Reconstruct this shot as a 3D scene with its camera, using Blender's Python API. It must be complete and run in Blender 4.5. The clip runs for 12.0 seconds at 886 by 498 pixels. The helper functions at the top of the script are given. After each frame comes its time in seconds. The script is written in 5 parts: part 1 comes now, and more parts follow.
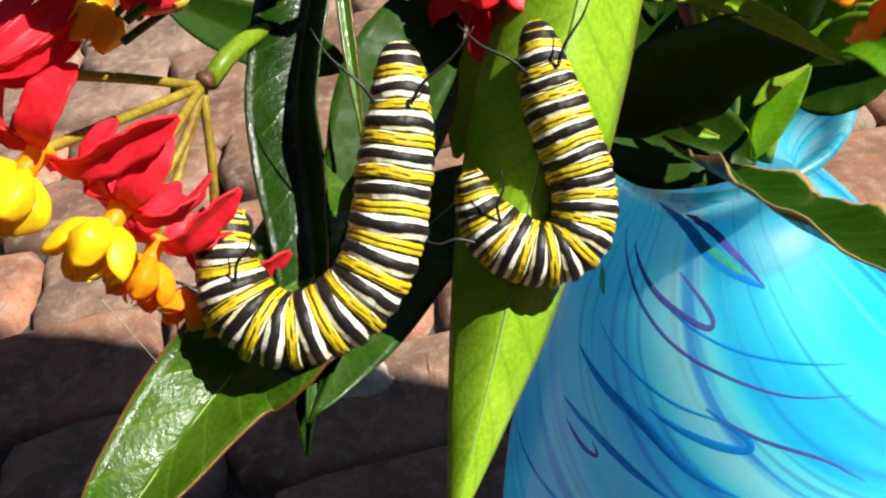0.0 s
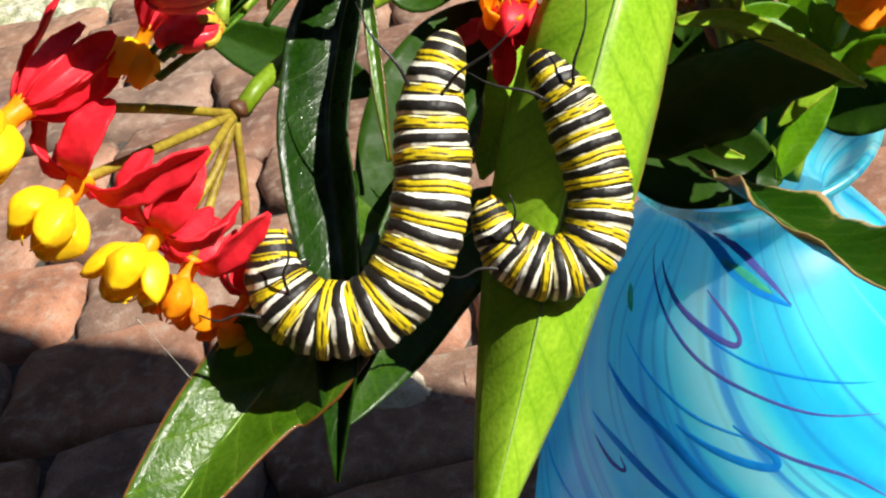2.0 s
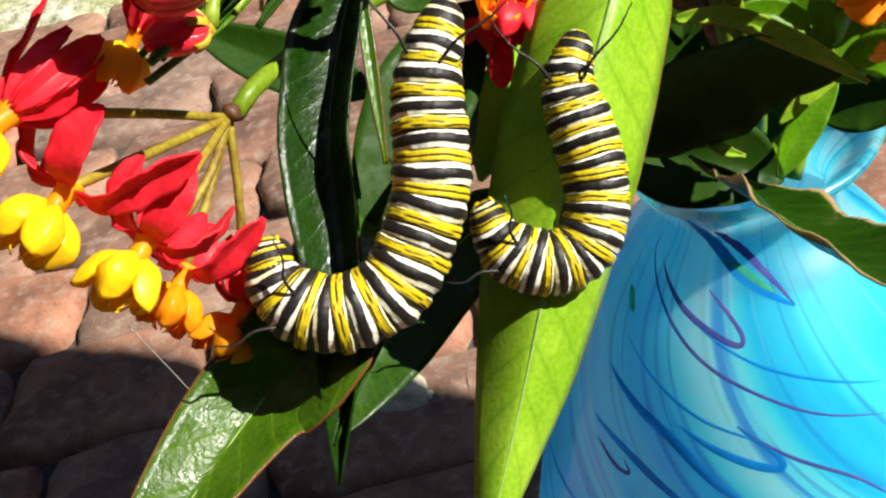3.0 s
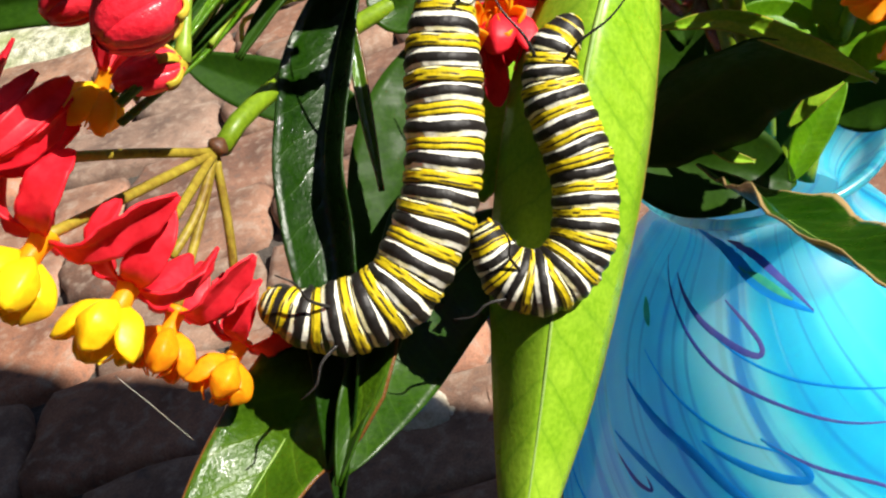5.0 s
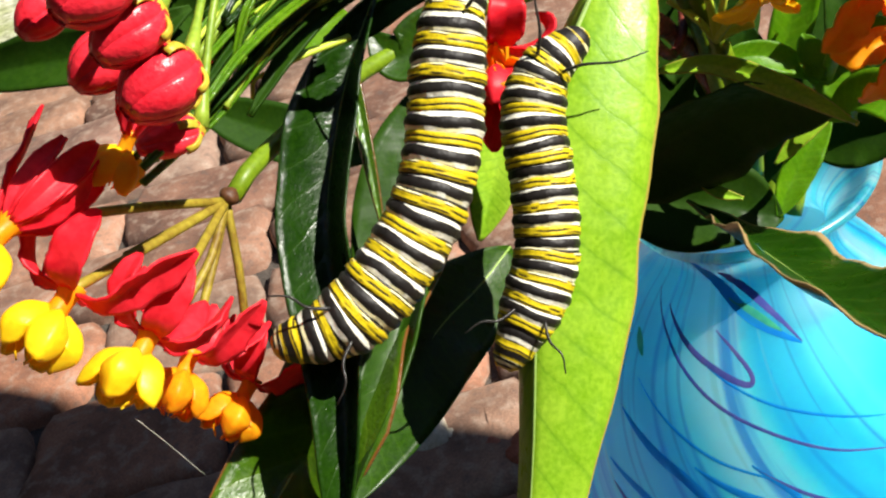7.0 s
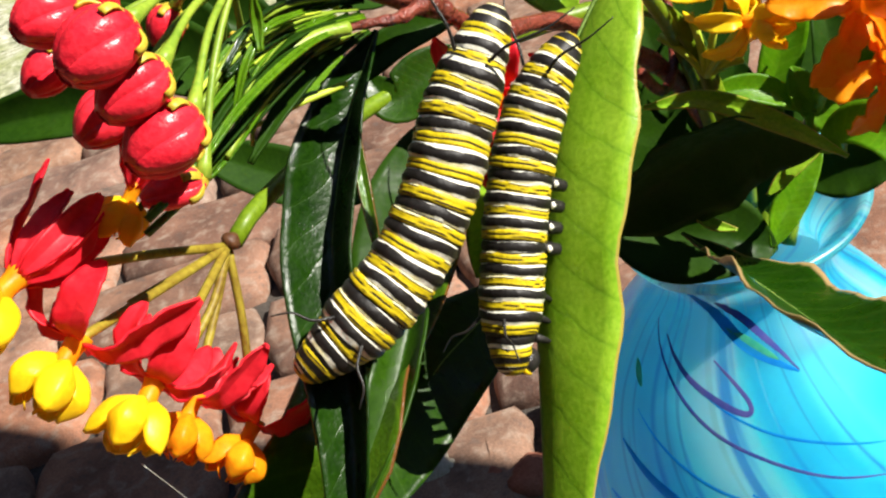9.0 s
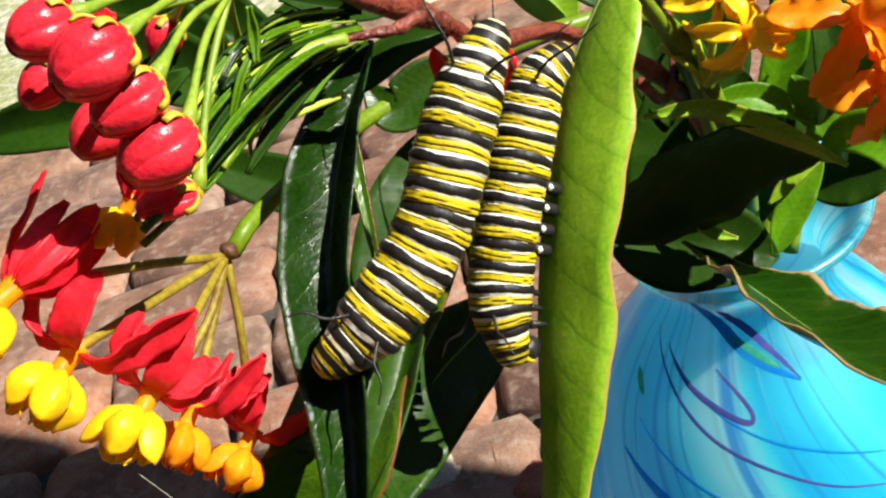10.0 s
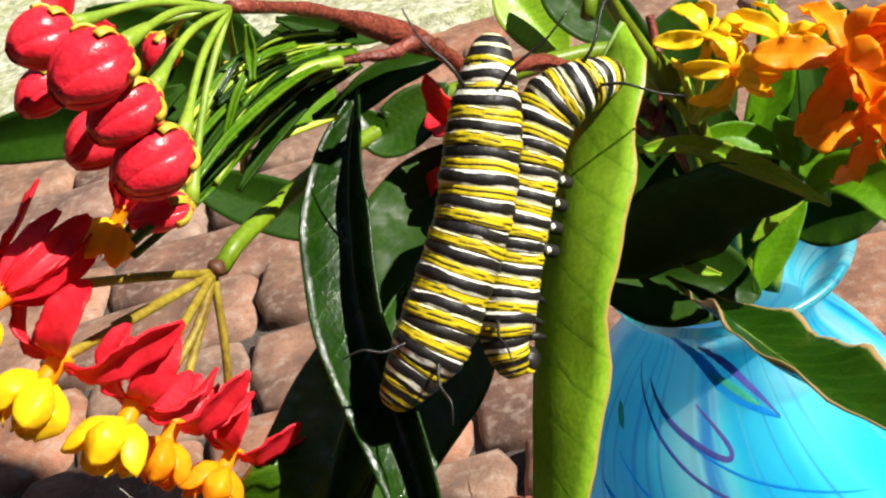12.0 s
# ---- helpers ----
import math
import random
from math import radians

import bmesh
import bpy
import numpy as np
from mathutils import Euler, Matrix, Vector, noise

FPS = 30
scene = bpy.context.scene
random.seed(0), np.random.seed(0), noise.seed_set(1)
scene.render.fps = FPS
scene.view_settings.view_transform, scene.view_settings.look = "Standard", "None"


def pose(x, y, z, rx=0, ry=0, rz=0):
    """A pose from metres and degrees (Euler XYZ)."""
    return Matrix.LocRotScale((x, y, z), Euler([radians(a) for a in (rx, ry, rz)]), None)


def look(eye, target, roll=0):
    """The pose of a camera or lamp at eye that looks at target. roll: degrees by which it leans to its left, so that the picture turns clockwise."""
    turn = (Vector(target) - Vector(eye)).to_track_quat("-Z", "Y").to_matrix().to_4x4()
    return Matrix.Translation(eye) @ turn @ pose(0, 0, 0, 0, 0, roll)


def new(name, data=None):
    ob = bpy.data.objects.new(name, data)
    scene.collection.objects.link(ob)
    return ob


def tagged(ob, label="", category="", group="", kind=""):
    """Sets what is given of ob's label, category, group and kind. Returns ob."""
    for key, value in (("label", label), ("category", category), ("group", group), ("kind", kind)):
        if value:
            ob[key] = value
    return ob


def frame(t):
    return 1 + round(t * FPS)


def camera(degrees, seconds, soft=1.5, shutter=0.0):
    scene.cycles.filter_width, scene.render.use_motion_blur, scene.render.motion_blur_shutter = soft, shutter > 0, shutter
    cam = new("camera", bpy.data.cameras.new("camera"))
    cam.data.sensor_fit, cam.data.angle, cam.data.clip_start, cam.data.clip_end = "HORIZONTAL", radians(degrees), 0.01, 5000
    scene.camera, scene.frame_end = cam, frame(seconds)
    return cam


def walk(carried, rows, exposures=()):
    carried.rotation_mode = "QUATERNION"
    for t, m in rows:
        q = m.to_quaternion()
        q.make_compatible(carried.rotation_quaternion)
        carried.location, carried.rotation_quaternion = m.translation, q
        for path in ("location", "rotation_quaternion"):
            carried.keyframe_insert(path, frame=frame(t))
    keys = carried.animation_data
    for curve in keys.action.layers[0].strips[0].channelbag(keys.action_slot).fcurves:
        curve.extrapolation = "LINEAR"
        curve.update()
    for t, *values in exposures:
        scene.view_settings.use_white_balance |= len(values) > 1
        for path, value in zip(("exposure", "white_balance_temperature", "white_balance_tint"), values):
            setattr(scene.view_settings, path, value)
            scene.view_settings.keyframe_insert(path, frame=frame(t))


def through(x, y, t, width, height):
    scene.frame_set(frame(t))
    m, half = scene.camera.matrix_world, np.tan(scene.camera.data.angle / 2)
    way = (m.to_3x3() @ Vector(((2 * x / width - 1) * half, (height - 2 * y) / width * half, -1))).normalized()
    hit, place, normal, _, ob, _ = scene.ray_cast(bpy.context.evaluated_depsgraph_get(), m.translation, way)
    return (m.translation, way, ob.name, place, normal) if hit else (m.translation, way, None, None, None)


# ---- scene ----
cam = camera(46, 12.0, soft=2.3)
walk(cam, [
    (0, pose(-0.00497, -0.00124, 0.51533, 52.117, 9.436, -10.477)),
    (0.5, pose(-0.00545, -0.00178, 0.51561, 52.358, 9.384, -10.064)),
    (1, pose(-0.00841, -0.00360, 0.51724, 52.829, 9.090, -10.124)),
    (1.5, pose(-0.00296, -0.00423, 0.51875, 52.829, 10.206, -8.257)),
    (2, pose(-0.00284, -0.00414, 0.51843, 53.032, 10.599, -8.559)),
    (2.5, pose(-0.00308, -0.00382, 0.51806, 53.076, 10.697, -8.835)),
    (4.5, pose(0.00073, 0.00140, 0.51571, 53.292, 13.777, -9.328)),
    (5, pose(-0.00010, 0.00137, 0.51590, 53.563, 13.886, -9.793)),
    (5.5, pose(0.00000, 0.00000, 0.51807, 53.788, 13.857, -9.946)),
    (6, pose(-0.00035, -0.00046, 0.51884, 54.127, 13.861, -10.113)),
    (6.5, pose(-0.00049, -0.00072, 0.51881, 54.714, 13.730, -10.036)),
    (7, pose(0.00044, -0.00189, 0.52153, 54.530, 13.969, -10.036)),
    (9, pose(0.00075, -0.00272, 0.52372, 55.907, 14.730, -10.744)),
    (9.5, pose(0.00166, -0.00341, 0.52452, 56.099, 14.860, -10.519)),
    (10, pose(0.00207, -0.00312, 0.52394, 56.363, 14.973, -10.352)),
    (10.5, pose(0.00297, -0.00413, 0.52503, 56.423, 14.974, -10.168)),
    (11, pose(0.00376, -0.00427, 0.52536, 56.536, 15.021, -10.003)),
    (11.5, pose(0.00322, -0.00404, 0.52374, 57.245, 14.462, -9.833)),
    (12, pose(0.00107, -0.00421, 0.52348, 58.274, 12.953, -10.236)),
])

# ---- world and sun ----
SUN = Vector((0.645, -0.27, 0.715)).normalized()
world = bpy.data.worlds.new("sky")
scene.world = world
world.use_nodes = True
sky = world.node_tree.nodes.new("ShaderNodeTexSky")
sky.sky_type, sky.sun_disc = "NISHITA", False
sky.altitude, sky.air_density, sky.dust_density = 800, 0.8, 0.3
sky.sun_elevation = math.asin(SUN.z)
sky.sun_rotation = math.atan2(SUN.x, SUN.y)
back = world.node_tree.nodes["Background"]
back.inputs["Strength"].default_value = 0.058
world.node_tree.links.new(sky.outputs["Color"], back.inputs["Color"])
sun = new("sun", bpy.data.lights.new("sun", "SUN"))
sun.data.energy, sun.data.angle, sun.data.color = 5.0, radians(0.5), (1.0, 0.95, 0.86)
sun.matrix_world = look(SUN * 3, (0, 0, 0))
scene.view_settings.exposure = 1.04


# ---- materials ----
class Mat:
    """A node material with a Principled shader."""

    def __init__(self, name, **values):
        self.m = bpy.data.materials.new(name)
        self.m.use_nodes = True
        self.n, self.l = self.m.node_tree.nodes, self.m.node_tree.links
        self.b = self.n["Principled BSDF"]
        for k, v in values.items():
            self.b.inputs[k.replace("_", " ")].default_value = v

    def node(self, kind, links=None, **props):
        nd = self.n.new("ShaderNode" + kind)
        for k, v in props.items():
            if k in ("data_type", "operation", "blend_type", "wave_type", "bands_direction", "feature", "wave_profile", "use_clamp", "noise_dimensions"):
                exec_set(nd, k, v)
            else:
                nd.inputs[k.replace("_", " ")].default_value = v
        for k, v in (links or {}).items():
            self.l.new(v, nd.inputs[k])
        return nd

    def to(self, socket, name):
        self.l.new(socket, self.b.inputs[name])


def exec_set(nd, k, v):
    if k == "data_type":
        nd.data_type = v
    elif k == "operation":
        nd.operation = v
    elif k == "blend_type":
        nd.blend_type = v
    elif k == "wave_type":
        nd.wave_type = v
    elif k == "bands_direction":
        nd.bands_direction = v
    elif k == "feature":
        nd.feature = v
    elif k == "wave_profile":
        nd.wave_profile = v
    elif k == "use_clamp":
        nd.use_clamp = v
    elif k == "noise_dimensions":
        nd.noise_dimensions = v


def ramp(mat, fac, stops, mode="LINEAR"):
    nd = mat.n.new("ShaderNodeValToRGB")
    nd.color_ramp.interpolation = mode
    e = nd.color_ramp.elements
    while len(e) < len(stops):
        e.new(0.5)
    for item, (p, c) in zip(e, stops):
        item.position, item.color = p, (*c, 1)
    mat.l.new(fac, nd.inputs["Fac"])
    return nd.outputs["Color"]


def mix(mat, fac, a, b, mode="MIX"):
    nd = mat.n.new("ShaderNodeMix")
    nd.data_type, nd.blend_type = "RGBA", mode
    for key, v in (("Factor", fac), ("A", a), ("B", b)):
        sockets = [s for s in nd.inputs if s.name == key and s.type == ("VALUE" if key == "Factor" else "RGBA")]
        if isinstance(v, (int, float)):
            sockets[0].default_value = v
        elif isinstance(v, tuple):
            sockets[0].default_value = (*v, 1)
        else:
            mat.l.new(v, sockets[0])
    return [s for s in nd.outputs if s.type == "RGBA"][0]


def noise_at(mat, scale, detail=4.0, coord="Object", distortion=0.0, stretch=None):
    tc = mat.n.new("ShaderNodeTexCoord").outputs[coord]
    if stretch:
        mp = mat.n.new("ShaderNodeMapping")
        mp.inputs["Scale"].default_value = stretch
        mat.l.new(tc, mp.inputs["Vector"])
        tc = mp.outputs["Vector"]
    nd = mat.node("TexNoise", {"Vector": tc}, Scale=scale, Detail=detail, Distortion=distortion)
    return nd.outputs["Fac"]


def bump(mat, height, strength, distance):
    nd = mat.node("Bump", {"Height": height}, Strength=strength, Distance=distance)
    mat.to(nd.outputs["Normal"], "Normal")
    return nd


def leaf_material(name, base, pale, vein, gloss, through=0.25, red_edge=None, relief=0.25, rim_from=0.8):
    """Green leaf: midrib and arching side veins from the blade's own length and width."""
    m = Mat(name, Roughness=gloss)
    m.b.inputs["Specular IOR Level"].default_value = 0.5 if gloss < 0.3 else 0.25 if gloss < 0.5 else 0.1
    if gloss < 0.25:
        m.b.inputs["Coat Weight"].default_value = 0.3
        m.b.inputs["Coat Roughness"].default_value = 0.08
    uv = m.n.new("ShaderNodeTexCoord").outputs["UV"]
    sep = m.node("SeparateXYZ", {"Vector": uv})
    along, across = sep.outputs["X"], sep.outputs["Y"]
    off = m.node("Math", {0: across}, operation="ABSOLUTE").outputs[0]
    sq = m.node("Math", {0: off}, operation="POWER")
    sq.inputs[1].default_value = 0.75
    lean = m.node("Math", {0: sq.outputs[0], 2: along}, operation="MULTIPLY_ADD")
    lean.inputs[1].default_value = -0.10
    wob = noise_at(m, 250, 2)
    wob2 = m.node("Math", {0: wob, 2: lean.outputs[0]}, operation="MULTIPLY_ADD")
    wob2.inputs[1].default_value = 0.022
    many = m.node("Math", {0: wob2.outputs[0]}, operation="MULTIPLY")
    many.inputs[1].default_value = 15.0
    tri = m.node("Math", {0: many.outputs[0]}, operation="PINGPONG")
    tri.inputs[1].default_value = 0.5
    side = ramp(m, tri.outputs[0], [(0.0, (1, 1, 1)), (0.05, (0.35, 0.35, 0.35)), (0.16, (0, 0, 0))])
    big = noise_at(m, 120, 3)
    fine = noise_at(m, 1600, 3)
    tone = ramp(m, big, [(0.3, base), (0.75, pale)])
    tone = mix(m, 0.35, tone, ramp(m, fine, [(0.35, tuple(c * 0.75 for c in base)), (0.65, pale)]))
    tone = mix(m, m.node("Math", {0: side}, operation="MULTIPLY").outputs[0], tone, vein)
    if red_edge:
        rim = ramp(m, off, [(rim_from, (0, 0, 0)), (0.5 + 0.5 * rim_from, (0.85, 0.85, 0.85))])
        tone = mix(m, rim, tone, red_edge)
    m.to(tone, "Base Color")
    spot = ramp(m, noise_at(m, 420, 4), [(0.35, (gloss * 0.8,) * 3), (0.7, (min(1, gloss * 1.5),) * 3)])
    m.to(spot, "Roughness")
    h = m.node("Math", {0: side}, operation="MULTIPLY_ADD")
    h.inputs[1].default_value = -0.2
    m.l.new(mix(m, 0.5, fine, big), h.inputs[2])
    bump(m, h.outputs[0], relief, 0.0003)
    if relief >= 0.7:
        # a broken oily film that glints
        m.to(ramp(m, noise_at(m, 260, 5), [(0.53, (0, 0, 0)), (0.62, (0.8, 0.8, 0.8))]), "Coat Weight")
        m.b.inputs["Coat Roughness"].default_value = 0.14
        film = m.node("Bump", {"Height": noise_at(m, 2600, 2)})
        film.inputs["Strength"].default_value = 0.8
        film.inputs["Distance"].default_value = 0.0002
        m.to(film.outputs["Normal"], "Coat Normal")
    if through:
        out = m.n["Material Output"]
        glow = m.node("BsdfTranslucent", {})
        m.l.new(mix(m, 0.6, tone, (0.45, 0.62, 0.06)), glow.inputs["Color"])
        ms = m.node("MixShader", {1: m.b.outputs[0], 2: glow.outputs[0]})
        ms.inputs[0].default_value = through
        m.l.new(ms.outputs[0], out.inputs["Surface"])
    return m.m


def plain_material(name, dark, light, scale, rough=0.5, lift=0.3, dist=0.0002, sss=0.0, through=0.0):
    m = Mat(name, Roughness=rough)
    m.b.inputs["Specular IOR Level"].default_value = 0.3
    f1, f2 = noise_at(m, scale, 4), noise_at(m, scale * 7, 3)
    c = mix(m, 0.35, ramp(m, f1, [(0.3, dark), (0.7, light)]), ramp(m, f2, [(0.35, dark), (0.65, light)]))
    m.to(c, "Base Color")
    bump(m, f2, lift, dist)
    if through:
        glow = m.node("BsdfTranslucent", {})
        m.l.new(c, glow.inputs["Color"])
        ms = m.node("MixShader", {1: m.b.outputs[0], 2: glow.outputs[0]})
        ms.inputs[0].default_value = through
        m.l.new(ms.outputs[0], m.n["Material Output"].inputs["Surface"])
    return m.m


LEAF = leaf_material("leaf_green", (0.030, 0.095, 0.002), (0.085, 0.180, 0.003), (0.13, 0.22, 0.008), 0.2, 0.15, (0.14, 0.045, 0.015), 0.6, 0.94)
# glossy leaf with the shade on it put into a darkened base colour
LEAF_WET_SHADED = leaf_material("leaf_wet_shaded", (0.004, 0.020, 0.001), (0.013, 0.044, 0.002), (0.018, 0.052, 0.004), 0.3, 0.06, None, 0.7)
LEAF_OILY = leaf_material("leaf_glossy_green", (0.022, 0.066, 0.002), (0.054, 0.115, 0.004), (0.085, 0.155, 0.008), 0.3, 0.12, (0.16, 0.05, 0.015), 0.9, 0.965)
# shaded copy of the leaf green: deep shade put into the colour
LEAF_SHADED = leaf_material("leaf_shaded_green", (0.010, 0.036, 0.002), (0.022, 0.060, 0.003), (0.020, 0.056, 0.004), 0.5, 0.06, None, 0.08)
LEAF_RIM = leaf_material("leaf_pale_margin", (0.006, 0.034, 0.001), (0.014, 0.056, 0.002), (0.030, 0.080, 0.005), 0.30, 0.08, (0.40, 0.27, 0.12), 0.3, 0.90)
# lighter shaded copy: cast shade on the leaf put into its green
LEAF_HALF_SHADED = leaf_material("leaf_half_shaded_green", (0.008, 0.032, 0.001), (0.026, 0.072, 0.002), (0.030, 0.078, 0.004), 0.34, 0.06, None, 0.25)
LEAF_YOUNG = leaf_material("leaf_young", (0.05, 0.15, 0.003), (0.13, 0.27, 0.006), (0.2, 0.34, 0.03), 0.24, 0.2, None, 0.4)
LEAF_BRIGHT = leaf_material("leaf_fresh_green", (0.06, 0.20, 0.002), (0.15, 0.35, 0.005), (0.20, 0.36, 0.015), 0.34, 0.4)
LEAF_PALE = leaf_material("leaf_underside", (0.17, 0.37, 0.008), (0.34, 0.54, 0.036), (0.09, 0.24, 0.008), 0.34, 0.18, (0.42, 0.30, 0.06), 0.25, 0.97)
RIB = plain_material("midrib_green", (0.16, 0.28, 0.05), (0.28, 0.40, 0.10), 300, 0.45)
STEM = plain_material("stem_green", (0.07, 0.12, 0.004), (0.18, 0.28, 0.010), 180, 0.4)
NODE = plain_material("node_brown", (0.05, 0.018, 0.008), (0.13, 0.055, 0.02), 400, 0.5)
PEDICEL = plain_material("pedicel_olive", (0.13, 0.07, 0.008), (0.36, 0.29, 0.030), 200, 0.5)
STEM_PALE = plain_material("stem_pale", (0.34, 0.46, 0.03), (0.54, 0.64, 0.06), 200, 0.45)
YELLOW_GREEN = plain_material("calyx_yellow", (0.36, 0.27, 0.02), (0.64, 0.50, 0.05), 300, 0.45)
STEM_FRESH = plain_material("stem_fresh", (0.12, 0.22, 0.015), (0.30, 0.40, 0.04), 260, 0.4)
STEM_RED = plain_material("stem_red_brown", (0.050, 0.012, 0.006), (0.30, 0.070, 0.045), 260, 0.22, 0.8, 0.0005)
RED = plain_material("petal_red", (0.72, 0.008, 0.022), (0.94, 0.040, 0.062), 220, 0.45, 0.25, 0.0002, through=0.4)
BUD_RED = plain_material("bud_red", (0.55, 0.006, 0.018), (0.84, 0.036, 0.056), 260, 0.3, 0.5)
YELLOW = plain_material("hood_yellow", (0.94, 0.54, 0.006), (0.98, 0.78, 0.018), 240, 0.38, 0.2, through=0.35)
ORANGE = plain_material("petal_orange", (0.96, 0.30, 0.004), (0.98, 0.50, 0.012), 200, 0.4, 0.3, through=0.45)


# ---- mesh helpers ----
def part(name, bm, material, parent, label=""):
    me = bpy.data.meshes.new(name)
    for p in bm.faces:
        p.smooth = True
    bm.to_mesh(me)
    bm.free()
    me.materials.append(material)
    ob = new(name, me)
    ob.parent = parent
    if label:
        ob["label"] = label
    return ob


def thing(name, label, category, group="", kind=""):
    return tagged(new(name), label, category, group, kind)


def spline(points, n):
    """n + 1 points evenly along a smooth curve through the given ones."""
    p = [Vector(q) for q in points]
    p = [2 * p[0] - p[1]] + p + [2 * p[-1] - p[-2]]
    fine = []
    for a, b, c, d in zip(p, p[1:], p[2:], p[3:]):
        for k in range(16):
            t = k / 16
            fine.append(0.5 * (2 * b + (c - a) * t + (2 * a - 5 * b + 4 * c - d) * t * t + (3 * b - a - 3 * c + d) * t ** 3))
    fine.append(p[-2])
    run = [0.0]
    for a, b in zip(fine, fine[1:]):
        run.append(run[-1] + (b - a).length)
    out, k = [], 0
    for i in range(n + 1):
        s = run[-1] * i / n
        while k < len(run) - 2 and run[k + 1] < s:
            k += 1
        f = (s - run[k]) / max(run[k + 1] - run[k], 1e-9)
        out.append(fine[k].lerp(fine[k + 1], min(1, f)))
    return out


def tube(bm, points, r0, r1, n=14, sides=9, bulge=None):
    """A tapered round stem along a curve."""
    pts = spline(points, n)
    side = None
    rings = []
    for i, p in enumerate(pts):
        tan = (pts[min(i + 1, n)] - pts[max(i - 1, 0)]).normalized()
        side = (side - tan * side.dot(tan)).normalized() if side else tan.orthogonal().normalized()
        other = tan.cross(side)
        r = r0 + (r1 - r0) * i / n
        if bulge:
            r *= bulge(i / n)
        rings.append([bm.verts.new(p + r * (math.cos(a) * side + math.sin(a) * other)) for a in (2 * math.pi * k / sides for k in range(sides))])
    for a, b in zip(rings, rings[1:]):
        for k in range(sides):
            bm.faces.new((a[k], a[(k + 1) % sides], b[(k + 1) % sides], b[k]))
    bm.faces.new(rings[0][::-1])
    bm.faces.new(rings[-1])
    return bm


def leaf(parent, points, width, facing, material, fold=20.0, curl=0.0, wave=0.0, twist=0.0, n=30, peak=0.42, seed=0, rib=True, label="", thick=0.00030, blunt=0.75, base=None):
    """A lance-shaped blade along a spine: folded on its midrib, edges waved, with real thickness and a raised midrib under it."""
    rnd = random.Random(seed)
    ph = rnd.uniform(0, 6)
    pts = spline(points, n)
    bm = bmesh.new()
    uv = bm.loops.layers.uv.new("UVMap")
    cols = [-1, -0.8, -0.55, -0.3, -0.1, 0, 0.1, 0.3, 0.55, 0.8, 1]
    rows, place = [], {}
    face_up = Vector(facing).normalized()
    for i, p in enumerate(pts):
        s = i / n
        tan = (pts[min(i + 1, n)] - pts[max(i - 1, 0)]).normalized()
        up = (face_up - tan * face_up.dot(tan)).normalized()
        if twist:
            up = Matrix.Rotation(radians(twist) * (s - 0.3), 3, tan) @ up
        side = tan.cross(up)
        grow = (s / peak) ** (base or blunt) if s < peak else ((1 - s) / (1 - peak)) ** blunt
        grow = math.sin(min(1, grow) * math.pi / 2)
        w = max(width * 0.5 * grow, 0.00035)
        row = []
        for c in cols:
            a = radians(fold) * abs(c) ** 0.3 - curl * abs(c) ** 2
            h = math.sin(a) * abs(c) * w + wave * w * abs(c) ** 2 * (math.sin(s * 21 + ph + 2 * c) + 0.5 * math.sin(s * 43 + ph * 2 + c))
            v = bm.verts.new(p + side * (c * w * math.cos(a)) + up * h)
            place[v] = (s, c)
            row.append(v)
        rows.append(row)
    for a, b in zip(rows, rows[1:]):
        for k in range(len(cols) - 1):
            f = bm.faces.new((a[k], a[k + 1], b[k + 1], b[k]))
            for lp in f.loops:
                lp[uv].uv = place[lp.vert]
    ob = part("leaf", bm, material, parent, label)
    md = ob.modifiers.new("thickness", "SOLIDIFY")
    md.thickness, md.offset = thick, 0.0
    if rib and material is not LEAF_SHADED:
        bm = bmesh.new()
        tube(bm, [tuple(p) for p in pts[:: max(1, n // 8)]], width * 0.017, width * 0.005, 20, 6)
        part("midrib", bm, RIB, ob)
    return ob


def blob(bm, centre, axis, length, radius, profile, sides=12, n=10, ripple=0.0, lobes=5):
    """A body of revolution along an axis; profile(s) gives the radius from 0 to 1."""
    axis = Vector(axis).normalized()
    e1 = axis.orthogonal().normalized()
    e2 = axis.cross(e1)
    rings = []
    for i in range(n + 1):
        s = i / n
        r = max(profile(s), 0.02) * radius
        rings.append([bm.verts.new(Vector(centre) + axis * (s * length) + r * (1 + ripple * math.cos(lobes * a)) * (math.cos(a) * e1 + math.sin(a) * e2)) for a in (2 * math.pi * k / sides for k in range(sides))])
    for a, b in zip(rings, rings[1:]):
        for k in range(sides):
            bm.faces.new((a[k], a[(k + 1) % sides], b[(k + 1) % sides], b[k]))
    bm.faces.new(rings[0][::-1])
    bm.faces.new(rings[-1])
    return bm


